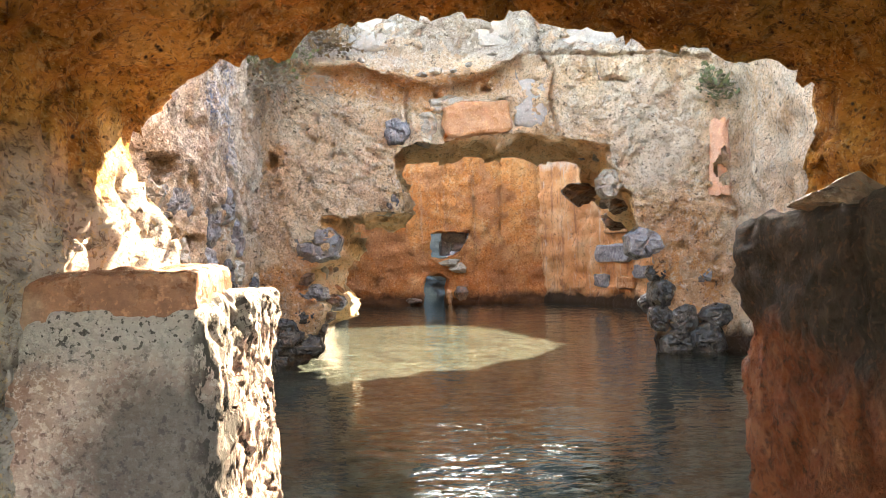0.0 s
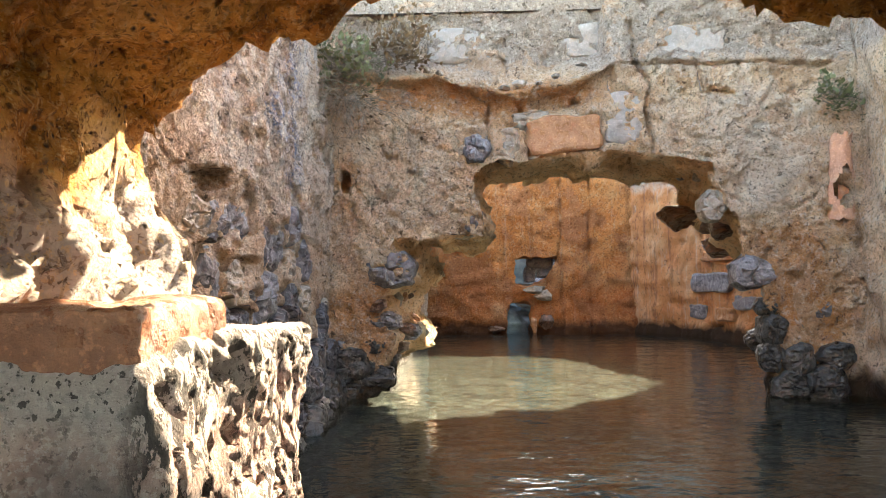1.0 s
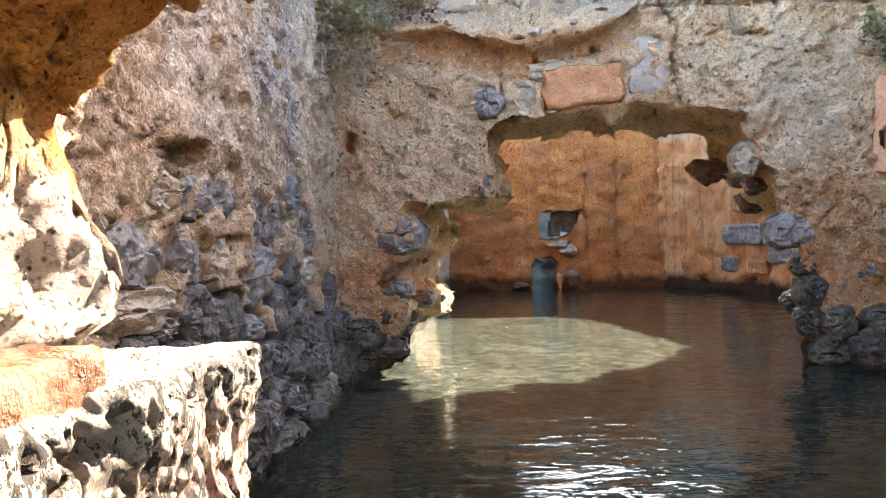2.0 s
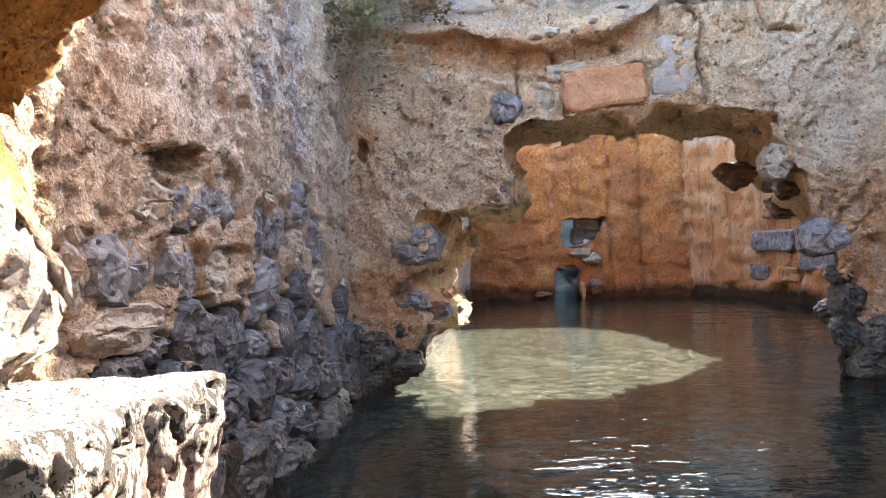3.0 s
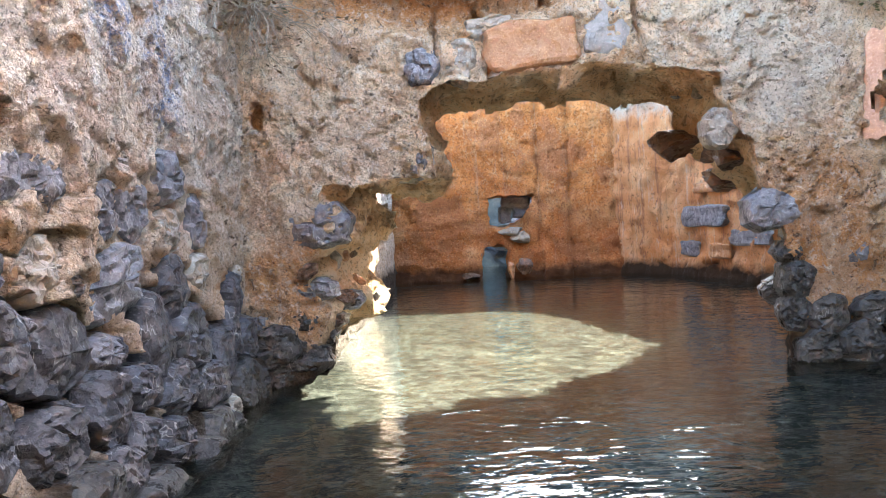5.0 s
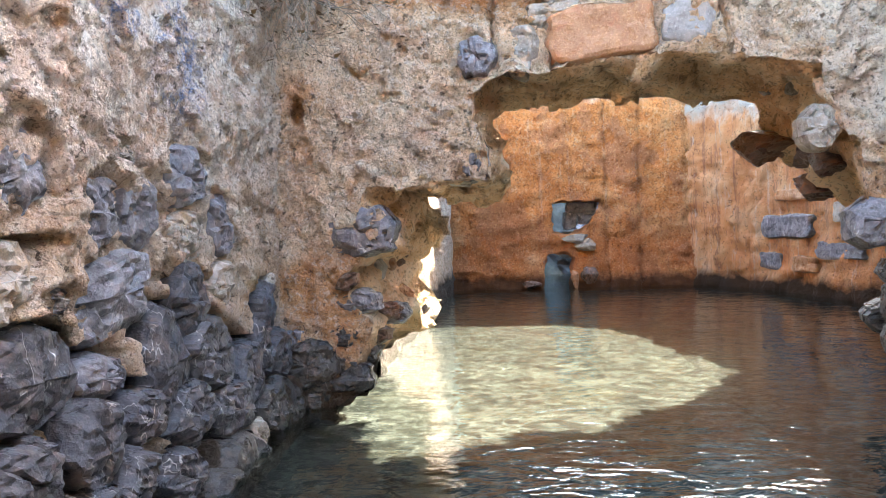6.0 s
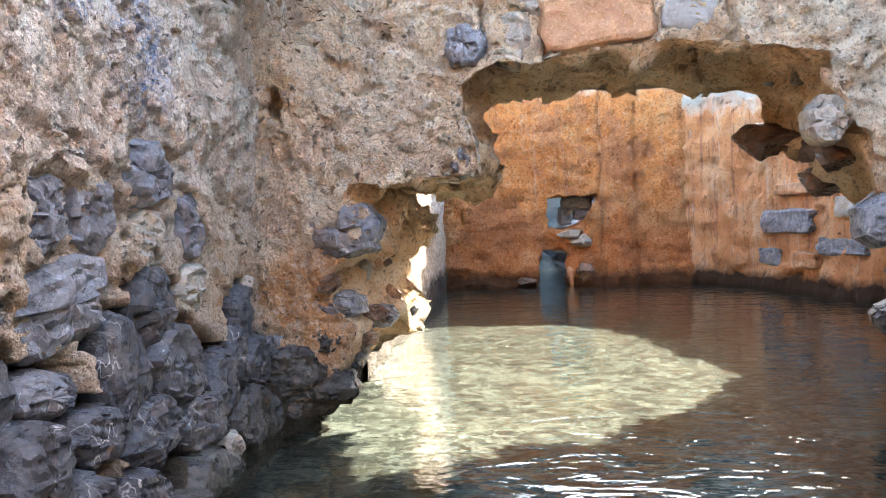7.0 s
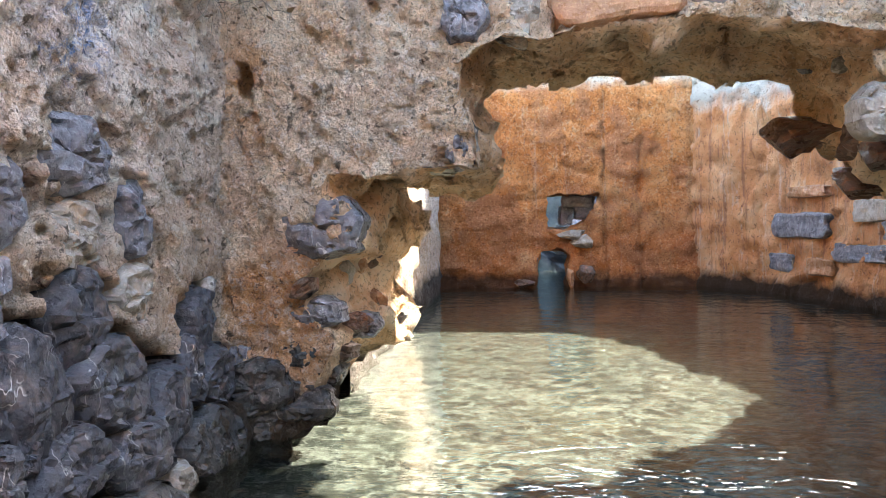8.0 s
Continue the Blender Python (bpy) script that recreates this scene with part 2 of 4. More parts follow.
def pink_mat():
    n = Nodes("streaked_pink_plaster")
    col = n.ramp(n.noise(1.5, 7, 0.65), (0.3, (0.46, 0.17, 0.06)), (0.45, (0.68, 0.29, 0.12)), (0.6, (0.76, 0.4, 0.2)), (0.75, (0.72, 0.48, 0.32)))
    runs = n.noise(3.0, 5, 0.7, stretch=(2.2, 2.2, 0.06))
    col = n.mix(n.math("MULTIPLY", n.mask(runs, 0.54, 0.62), 0.6), col, (0.3, 0.12, 0.07))
    col = n.mix(n.math("MULTIPLY", n.mask(n.noise(3.4, 5, 0.7, stretch=(2.2, 2.2, 0.06)), 0.56, 0.64), 0.5), col, (0.72, 0.56, 0.44))
    high = n.mask(n.math("ADD", n.axis("Z"), n.math("MULTIPLY", n.noise(3), 0.9)), 3.9, 4.3)
    col = n.mix(high, col, n.mix(n.noise(8), (0.42, 0.38, 0.33), (0.66, 0.62, 0.55)))
    col = n.mix(n.math("MULTIPLY", n.mask(n.noise(14, 7, 0.75, warp=1.0), 0.42, 0.38), 0.75), col, (0.12, 0.05, 0.03))
    wet = n.mask(n.math("ADD", n.axis("Z"), n.math("MULTIPLY", n.noise(2.5), 0.5)), 0.62, 0.42)
    col = n.mix(wet, col, (0.05, 0.025, 0.012))
    return n.done(col, gritty(n, 24, 0.1))


def vault_mat():
    n = Nodes("ochre_rock_vault")
    base = n.ramp(n.noise(1.6, 8, 0.68), (0.28, (0.26, 0.09, 0.02)), (0.44, (0.54, 0.22, 0.05)), (0.57, (0.72, 0.36, 0.1)), (0.72, (0.76, 0.48, 0.2)))
    grain = n.ramp(n.noise(19, 7, 0.8, stretch=(1, 1.6, 2.2)), (0.3, (0.35, 0.25, 0.2)), (0.47, (0.9, 0.85, 0.8)), (0.7, (1.1, 1.1, 1.0)))
    col = n.mix(0.8, base, grain, "MULTIPLY")
    # bare purple-grey stone low on the piers
    low = n.mask(n.math("ADD", n.axis("Z"), n.math("MULTIPLY", n.noise(1.8, 5, 0.6), 0.9)), 2.25, 1.95)
    side = n.mask(n.axis("X"), 0.6, 0.2)
    stone = n.ramp(n.noise(5, 8, 0.75), (0.3, (0.2, 0.17, 0.17)), (0.45, (0.44, 0.37, 0.35)), (0.58, (0.62, 0.52, 0.47)), (0.7, (0.48, 0.44, 0.44)))
    col = n.mix(n.math("MULTIPLY", low, side), col, stone)
    col = n.mix(n.math("MULTIPLY", n.mask(n.noise(11, 6, 0.75, stretch=(1, 1, 1.8), warp=0.6), 0.47, 0.38), 0.55), col, (0.12, 0.045, 0.018))
    col = flecks(n, col, (0.08, 0.03, 0.012), (0.85, 0.55, 0.26), 40, 0.6)
    col = n.mix(n.math("MULTIPLY", n.mask(n.noise(14, 5, 0.75), 0.56, 0.68), 0.55), col, (0.66, 0.45, 0.24))
    pits = n.mask(n.voronoi(24), 0.28, 0.1)
    col = n.mix(n.math("MULTIPLY", pits, n.mask(n.noise(3), 0.45, 0.6)), col, (0.06, 0.04, 0.03))
    return n.done(col, n.bump(n.math("SUBTRACT", n.noise(16, 8, 0.75), n.math("MULTIPLY", pits, 0.4)), 1.0, 0.085))


def porous_mat():
    n = Nodes("pitted_limestone")
    base = n.ramp(n.noise(6.0, 8, 0.72), (0.3, (0.4, 0.2, 0.17)), (0.42, (0.68, 0.42, 0.35)), (0.55, (0.82, 0.6, 0.52)), (0.72, (0.62, 0.48, 0.46)))
    dark = n.mask(n.noise(2.5, 7, 0.75), 0.56, 0.66)
    col = n.mix(n.math("MULTIPLY", dark, 0.35), base, (0.16, 0.14, 0.14))
    rust = n.mask(n.noise(2.3, 5, 0.65), 0.58, 0.68)
    col = n.mix(n.math("MULTIPLY", rust, 0.7), col, (0.38, 0.17, 0.1))
    grains = n.mask(n.noise(58, 5, 0.7), 0.52, 0.58)
    col = n.mix(0.35, col, (0.52, 0.28, 0.23))
    col = n.mix(n.math("MULTIPLY", grains, 0.7), col, (0.92, 0.74, 0.66))
    col = n.mix(n.math("MULTIPLY", n.mask(n.noise(38, 6, 0.72), 0.46, 0.41), 0.75), col, (0.2, 0.1, 0.085))
    # charred patch near the worn corner
    char = n.math("MULTIPLY", n.spot((-0.03, 2.36, 0.8), (0.3, 0.6, 0.32)), 0.8)
    col = n.mix(char, col, n.mix(n.noise(40, 6, 0.75), (0.03, 0.03, 0.034), (0.15, 0.14, 0.14)))
    # open pores with their inner shade painted in: a band below the top, and coarse ones on the worn end
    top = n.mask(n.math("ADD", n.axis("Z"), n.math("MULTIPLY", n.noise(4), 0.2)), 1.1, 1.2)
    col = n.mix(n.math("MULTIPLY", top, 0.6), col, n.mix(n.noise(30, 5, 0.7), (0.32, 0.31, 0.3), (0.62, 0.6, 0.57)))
    pits = n.math("MULTIPLY", n.mask(n.noise(62, 3, 0.55), 0.42, 0.37), n.math("MULTIPLY", top, 0.95))
    ends = n.mask(n.math("ADD", n.axis("X"), n.math("MULTIPLY", n.noise(9), 0.1)), 0.09, 0.14)
    holes = n.math("MAXIMUM", pits, n.math("MULTIPLY", ends, n.mask(n.noise(26, 5, 0.65, stretch=(1, 1, 0.5)), 0.5, 0.47)))
    col = n.mix(n.math("MULTIPLY", holes, 0.9), col, (0.035, 0.03, 0.03))
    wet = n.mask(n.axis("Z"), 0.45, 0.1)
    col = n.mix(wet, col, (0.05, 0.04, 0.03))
    return n.done(col, n.bump(n.math("SUBTRACT", n.noise(40, 8, 0.75), n.math("MULTIPLY", holes, 0.6)), 1.0, 0.05))


def stone_mat(name, dark, light, vein=0.6, rough=0.7, tint=(0.17, 0.13, 0.11)):
    n = Nodes(name, rough)
    rnd = n.t.nodes.new("ShaderNodeObjectInfo").outputs["Random"]
    big = n.node("ShaderNodeVectorMath", Vector=n.t.nodes.new("ShaderNodeNewGeometry").outputs["Position"])
    big.operation = "SCALE"
    big.inputs["Scale"].default_value = 2.0
    sh = n.node("ShaderNodeVectorMath", Vector=big.outputs[0])
    sh.operation = "ADD"
    n.t.links.new(n.math("MULTIPLY", rnd, 37.0), sh.inputs[1])
    n.co = sh.outputs[0]
    col = n.mix(n.mask(n.noise(4, 9, 0.7), 0.34, 0.66), dark, light)
    col = n.mix(n.math("MULTIPLY", rnd, 0.5), col, dark)
    col = n.mix(n.math("MULTIPLY", n.mask(n.noise(3, 6, 0.7), 0.55, 0.66), 0.6), col, tint)
    line = n.math("ABSOLUTE", n.math("SUBTRACT", n.noise(2.1, 3, 0.5, stretch=(1, 1.5, 0.5), warp=0.2), 0.5))
    veins = n.math("MULTIPLY", n.mask(line, 0.007, 0.001), vein)
    col = n.mix(n.math("MULTIPLY", veins, n.mask(n.noise(2), 0.5, 0.6)), col, (0.6, 0.58, 0.55))
    col = n.mix(n.math("MULTIPLY", n.mask(n.noise(9, 4, 0.7), 0.62, 0.72), 0.2), col, (0.5, 0.46, 0.43))
    col = n.mix(n.math("MULTIPLY", n.mask(n.noise(7, 6, 0.7), 0.46, 0.4), 0.4), col, dark)
    col = n.mix(n.math("MULTIPLY", n.mask(n.noise(24, 4, 0.65), 0.56, 0.64), 0.3), col, tuple(min(1.0, 1.6 * c) for c in light))
    h = n.math("ADD", n.noise(4, 6, 0.6), n.math("MULTIPLY", n.mask(n.noise(6, 4, 0.65), 0.38, 0.46), 0.25))
    facets = n.bump(n.voronoi(3.2, stretch=(1, 1.3, 0.8)), 0.6, 0.04, n.bump(h, 0.6, 0.03))
    grain = n.bump(n.noise(22, 5, 0.75), 0.8, 0.014, facets)
    return n.done(col, grain, n.mask(n.noise(6), 0.2, 1.1))


def water_mat():
    n = Nodes("clear_sea_water", 0.0)
    n.b.inputs["Transmission Weight"].default_value = 1.0
    n.b.inputs["IOR"].default_value = 1.333
    n.b.inputs["Specular IOR Level"].default_value = 0.09
    w = n.math("ADD", n.noise(1.7, 3, 0.5, stretch=(1, 1.3, 1), warp=0.9), n.math("MULTIPLY", n.noise(7.0, 2, 0.5, stretch=(0.7, 1.4, 1), warp=0.5), 0.3))
    return n.done((0.42, 0.53, 0.47), n.bump(w, 0.17, 0.09))


def sand_mat():
    n = Nodes("pale_sea_bed")
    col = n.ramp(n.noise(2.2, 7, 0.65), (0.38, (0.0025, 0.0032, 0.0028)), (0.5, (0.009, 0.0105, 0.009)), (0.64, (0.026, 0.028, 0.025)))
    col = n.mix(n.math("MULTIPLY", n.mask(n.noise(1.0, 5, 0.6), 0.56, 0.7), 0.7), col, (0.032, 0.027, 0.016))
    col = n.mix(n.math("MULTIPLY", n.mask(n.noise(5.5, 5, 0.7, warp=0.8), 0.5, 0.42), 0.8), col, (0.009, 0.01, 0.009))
    # pale wavy lines and flecks imitate caustic light on the bed
    caustics = n.math("ABSOLUTE", n.math("SUBTRACT", n.noise(3.2, 3, 0.55, warp=1.4, stretch=(0.7, 1.2, 1)), 0.5))
    col = n.mix(n.math("MULTIPLY", n.mask(caustics, 0.05, 0.008), 0.85), col, (0.1, 0.102, 0.095))
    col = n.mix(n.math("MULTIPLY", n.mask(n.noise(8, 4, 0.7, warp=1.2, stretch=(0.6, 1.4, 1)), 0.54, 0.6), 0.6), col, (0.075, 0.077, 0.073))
    return n.done(col, n.bump(n.noise(5, 6, 0.6), 0.6, 0.06))


def twig_mat(name, a, b):
    n = Nodes(name, 0.8)
    return n.done(n.mix(n.t.nodes.new("ShaderNodeObjectInfo").outputs["Random"], a, b))


PLASTER, MORTAR, ORANGE, VAULT, POROUS = plaster_mat(), left_wall_mat(), orange_mat(), vault_mat(), porous_mat()
BLUESTONE = stone_mat("blue_grey_limestone", (0.075, 0.074, 0.084), (0.25, 0.243, 0.262), 0.7)
WETSTONE = stone_mat("wet_black_stone", (0.02, 0.02, 0.022), (0.08, 0.075, 0.07), 0.4, 0.4)
GREYSTONE = stone_mat("weathered_grey_stone", (0.2, 0.17, 0.14), (0.42, 0.37, 0.32), 0.2, 0.85, (0.42, 0.26, 0.14))
BROWNSTONE = stone_mat("rust_brown_stone", (0.26, 0.12, 0.06), (0.5, 0.27, 0.14), 0.0, 0.9, (0.3, 0.1, 0.05))
ASHLAR = stone_mat("grey_ashlar", (0.2, 0.18, 0.17), (0.34, 0.31, 0.29), 0.1, 0.9, (0.34, 0.25, 0.18))
SLAB = stone_mat("red_brown_slab", (0.12, 0.045, 0.028), (0.36, 0.16, 0.09), 0.0, 0.9, (0.3, 0.2, 0.15))
GREYROCK = stone_mat("grey_ledge_rock", (0.2, 0.19, 0.2), (0.5, 0.47, 0.47), 0.3, 0.9)
CHARSTONE = stone_mat("charcoal_limestone", (0.026, 0.026, 0.031), (0.105, 0.104, 0.116), 0.8)
DARKROCK = stone_mat("dark_brown_rock", (0.055, 0.035, 0.028), (0.2, 0.11, 0.07), 0.0, 0.7, (0.36, 0.13, 0.05))
CLAY = stone_mat("terracotta", (0.4, 0.2, 0.13), (0.66, 0.4, 0.28), 0.0, 0.9, (0.6, 0.3, 0.14))
WATER, SAND, EARTH, RUSTY, CLIFF, PINK = water_mat(), sand_mat(), earth_mat(), rusty_rock_mat(), cliff_mat(), pink_mat()


# ---- building helpers ----
def rough(p, a, b, c):
    """An uneven shift of a place, at three scales."""
    v = noise.noise_vector(p * 0.9) * a + noise.noise_vector(p * 3.1 + Vector((7, 3, 1))) * b + noise.noise_vector(p * 9.5) * c
    return v + noise.noise_vector(p * 23) * (0.8 * c)


def broken(p):
    """Relief of a flaking skin: plates that end in sharp steps, and small chips."""
    plate = noise.noise(p * 1.9 + Vector((11, 4, 2))) + 0.45 * noise.noise(p * 5.3) + 0.25 * noise.noise(p * 13)
    chip = noise.noise(p * 8.5 + Vector((3, 9, 1))) + 0.5 * noise.noise(p * 21)
    return 0.035 * max(0.0, min(1.0, (plate + 0.02) / 0.05)) - 0.03 * max(0.0, min(1.0, (chip - 0.33) / 0.08)) - 0.02


def mesh_object(name, verts, faces, mat, parent=None, label="", smooth=True):
    me = bpy.data.meshes.new(name)
    me.from_pydata([tuple(v) for v in verts], [], faces)
    me.materials.append(mat)
    if smooth:
        me.polygons.foreach_set("use_smooth", [True] * len(me.polygons))
    me.update()
    ob = new(name, me)
    ob.parent = parent
    if label:
        tagged(ob, label)
    return ob


def inside(poly, pts):
    """Which of the points lie in a closed outline."""
    a = np.array(poly)
    b = np.roll(a, -1, 0)
    hit = np.zeros(len(pts), bool)
    for (p, q), (c, d) in zip(a, b):
        over = (q > pts[:, 1]) != (d > pts[:, 1])
        hit ^= over & (pts[:, 0] < (c - p) * (pts[:, 1] - q) / (d - q if d != q else 1e-9) + p)
    return hit


def ragged(poly, step, amount, seed):
    """A closed outline cut into short pieces, with a broken edge."""
    out = []
    for (a, b), (c, d) in zip(poly, poly[1:] + poly[:1]):
        k = max(1, round(math.hypot(c - a, d - b) / step))
        for i in range(k):
            u, v = a + (c - a) * i / k, b + (d - b) * i / k
            s = noise.noise_vector(Vector((u * 3.3, v * 3.3, seed))) + 0.5 * noise.noise_vector(Vector((u * 9, v * 9, seed)))
            out.append((u + s.x * amount, v + s.y * amount))
    return out


def sheet(place, ulo, uhi, vlo, vhi, res, holes, top=None):
    """Vertices and faces of a grid in (u, v) with holes cut along their outlines; place(u, v) gives the point."""
    nu, nv = max(2, round((uhi - ulo) / res)), max(2, round((vhi - vlo) / res))
    us, vs = np.linspace(ulo, uhi, nu + 1), np.linspace(vlo, vhi, nv + 1)
    uv = np.stack(np.meshgrid(us, vs, indexing="ij"), -1).reshape(-1, 2)
    keep = np.ones((nu, nv), bool)
    for poly in holes:
        pts = np.array(poly)
        lo, hi = pts.min(0) - res, pts.max(0) + res
        near = np.where(((uv > lo) & (uv < hi)).all(1))[0]
        a, b = pts, np.roll(pts, -1, 0)
        for i in near:
            t = np.clip(((uv[i] - a) * (b - a)).sum(1) / np.maximum(((b - a) ** 2).sum(1), 1e-9), 0, 1)
            c = a + t[:, None] * (b - a)
            d = ((c - uv[i]) ** 2).sum(1)
            j = d.argmin()
            if d[j] < (0.55 * res) ** 2:
                uv[i] = c[j]
    grid = uv.reshape(nu + 1, nv + 1, 2)
    mid = (grid[:-1, :-1] + grid[1:, :-1] + grid[:-1, 1:] + grid[1:, 1:]) / 4
    for poly in holes:
        keep &= ~inside(poly, mid.reshape(-1, 2)).reshape(nu, nv)
    if top:
        for i in range(nu):
            keep[i] &= mid[i, :, 1] <= top(mid[i, 0, 0])
    n = nv + 1
    faces = [(i * n + j, (i + 1) * n + j, (i + 1) * n + j + 1, i * n + j + 1) for i in range(nu) for j in range(nv) if keep[i, j]]
    used = sorted({k for f in faces for k in f})
    at = {k: m for m, k in enumerate(used)}
    return [place(*uv[k]) for k in used], [tuple(at[k] for k in f) for f in faces]


def band(rows, closed=True):
    """Faces between rows of points that have the same count."""
    verts, faces, n = [p for r in rows for p in r], [], len(rows[0])
    for r in range(len(rows) - 1):
        for i in range(n if closed else n - 1):
            j = (i + 1) % n
            faces.append((r * n + i, r * n + j, (r + 1) * n + j, (r + 1) * n + i))
    return verts, faces


def join(*sets):
    verts, faces = [], []
    for v, f in sets:
        k = len(verts)
        verts += v
        faces += [tuple(i + k for i in q) for q in f]
    return verts, faces


def rock_mesh(name, mat, seed):
    """A broken stone, about 1 m across, with flat split faces and worn edges."""
    bm = bmesh.new()
    bmesh.ops.create_icosphere(bm, subdivisions=4, radius=0.5)
    rnd = random.Random(seed)
    cuts = [(Vector((rnd.gauss(0, 1), rnd.gauss(0, 1), rnd.gauss(0, 1))).normalized(), rnd.uniform(0.25, 0.42)) for _ in range(26)]
    for v in bm.verts:
        d = v.co.normalized()
        p = d * 0.5 / (abs(d.x) ** 5 + abs(d.y) ** 5 + abs(d.z) ** 5) ** 0.2
        for n, r in cuts:
            over = p.dot(n) - r
            if over > 0:
                p = p - n * over
        q = p + Vector((seed, 0, 0))
        step = noise.cell(q * 3.2) * 0.035
        v.co = p + p.normalized() * step + noise.noise_vector(q * 3) * 0.03 + noise.noise_vector(q * 9) * 0.02 + noise.noise_vector(q * 20) * 0.012
    me = bpy.data.meshes.new(name)
    bm.to_mesh(me)
    bm.free()
    me.materials.append(mat)
    me.polygons.foreach_set("use_smooth", [True] * len(me.polygons))
    me.set_sharp_from_angle(angle=radians(24))
    return me


def split_mesh(name, mat, seed):
    """A wall stone, 1 m across: a many-cornered outline across x, a split face of flat facets towards +x, sides running back."""
    rnd = random.Random(seed + 100)
    sides, a = [], rnd.uniform(0, 6)
    for _ in range(7):
        a += rnd.uniform(0.65, 1.2)
        sides.append((a, rnd.uniform(0.38, 0.5)))
    planes = [(rnd.uniform(-0.3, 0.3), rnd.uniform(-0.32, 0.32), rnd.uniform(0.32, 0.37)) for _ in range(6)]
    planes += [(0.9 * math.cos(b), 0.9 * math.sin(b), rnd.uniform(0.5, 0.62)) for b in (rnd.uniform(0, 6.28) for _ in range(4))]
    rings = (0.0, 0.12, 0.24, 0.36, 0.48, 0.58, 0.68, 0.77, 0.85, 0.91, 0.96, 1.0)
    turns, rows = 44, []
    shift = Vector((seed * 1.7, 0, 0))
    for k, f in enumerate(rings + (1.03, 1.03, 0.95)):
        row = []
        for i in range(turns):
            w = 2 * math.pi * i / turns
            far = min(d / max(0.15, math.cos(w - b)) for b, d in sides)
            far = min(far, 0.56) * (1 + 0.09 * noise.noise(Vector((3 * math.cos(w), 3 * math.sin(w), seed * 2.3))) + 0.05 * noise.noise(Vector((8 * math.cos(w), 8 * math.sin(w), seed))))
            y, z = f * far * math.cos(w), f * far * math.sin(w)
            q = Vector((0, y, z)) + shift
            x = min(h - u * y - v * z for u, v, h in planes) + 0.05 * noise.cell(q * 3.7)
            x += 0.05 * noise.noise(q * 3.5) + 0.045 * noise.noise(q * 9) + 0.03 * noise.noise(q * 21)
            crack = abs(noise.noise(q * 2.3 + Vector((5, 0, 0))))
            x -= 0.1 * max(0.0, 1 - crack / 0.05)
            x -= 0.14 * max(0.0, (f - 0.9) / 0.1) ** 2
            if k >= len(rings):
                x = (0.05, -0.3, -0.5)[k - len(rings)] + 0.03 * noise.noise(q * 6)
            row.append(Vector((x, y, z)))
        rows.append(row)
    verts, faces = band(rows)
    me = bpy.data.meshes.new(name)
    me.from_pydata([tuple(v) for v in verts], [], faces)
    me.materials.append(mat)
    me.polygons.foreach_set("use_smooth", [True] * len(me.polygons))
    me.set_sharp_from_angle(angle=radians(18))
    return me


def block_mesh(name, mat, seed):
    """A roughly squared stone, 1 m across, with chipped edges."""
    bm = bmesh.new()
    bmesh.ops.create_cube(bm, size=1.0)
    bmesh.ops.subdivide_edges(bm, edges=bm.edges[:], cuts=8, use_grid_fill=True)
    for v in bm.verts:
        p = v.co.copy()
        n6 = (abs(p.x) ** 9 + abs(p.y) ** 9 + abs(p.z) ** 9) ** (1 / 9)
        p = p * (0.5 / max(n6, 1e-6)) * (max(abs(p.x), abs(p.y), abs(p.z)) / 0.5)
        q = p + Vector((seed * 3.0, 0, 0))
        v.co = p + noise.noise_vector(q * 2.2) * 0.1 + noise.noise_vector(q * 5) * 0.04 + noise.noise_vector(q * 9) * 0.015
    me = bpy.data.meshes.new(name)
    bm.to_mesh(me)
    bm.free()
    me.materials.append(mat)
    me.polygons.foreach_set("use_smooth", [True] * len(me.polygons))
    me.set_sharp_from_angle(angle=radians(24))
    return me


ROCKS = {m.name: [rock_mesh("stone", m, 10 * k + s) for s in range(6)] for k, m in enumerate((BLUESTONE, WETSTONE, GREYSTONE, BROWNSTONE, DARKROCK, CHARSTONE))}
SPLIT = {m.name: [split_mesh("stone", m, 10 * k + s) for s in range(8)] for k, m in enumerate((BLUESTONE, WETSTONE, GREYSTONE, BROWNSTONE, DARKROCK, CHARSTONE))}
BLOCKS = {m.name: [block_mesh("block", m, 10 * k + s) for s in range(4)] for k, m in enumerate((BLUESTONE, GREYSTONE, BROWNSTONE, DARKROCK, ASHLAR))}


def stone(parent, mat, x, y, z, sx, sy, sz, pick=0, turn=(0, 0, 0), name="stone", label=""):
    ob = new(name, ROCKS[mat.name][pick % 6])
    ob.matrix_world = pose(x, y, z, *turn) @ Matrix.Diagonal((sx, sy, sz, 1))
    ob.parent = parent
    return tagged(ob, label) if label else ob


def set_stone(parent, mat, x, y, z, deep, wide, high, pick, turn=(0, 0, 0)):
    """A stone built into a wall, its split face along the turned x axis."""
    ob = new("stone", SPLIT[mat.name][pick % 8])
    ob.matrix_world = pose(x, y, z, *turn) @ Matrix.Diagonal((deep, wide, high, 1))
    ob.parent = parent
    return ob


def squared(parent, mat, x, y, z, sx, sy, sz, pick=0, turn=(0, 0, 0), name="block"):
    ob = new(name, BLOCKS[mat.name][pick % 4])
    ob.matrix_world = pose(x, y, z, *turn) @ Matrix.Diagonal((sx, sy, sz, 1))
    ob.parent = parent
    return ob


def pitted(q, a, side):
    """Depth of the weathering pits, deeper and more on the worn side."""
    worn = a == 0 and side > 0
    n = noise.noise(Vector((q.x * 19, q.y * 19, q.z * 12))) + 0.5 * noise.noise(q * 37)
    return (0.05 if worn else 0.006) * max(0.0, min(1.0, ((-0.14 if worn else -0.4) - n) / 0.16))


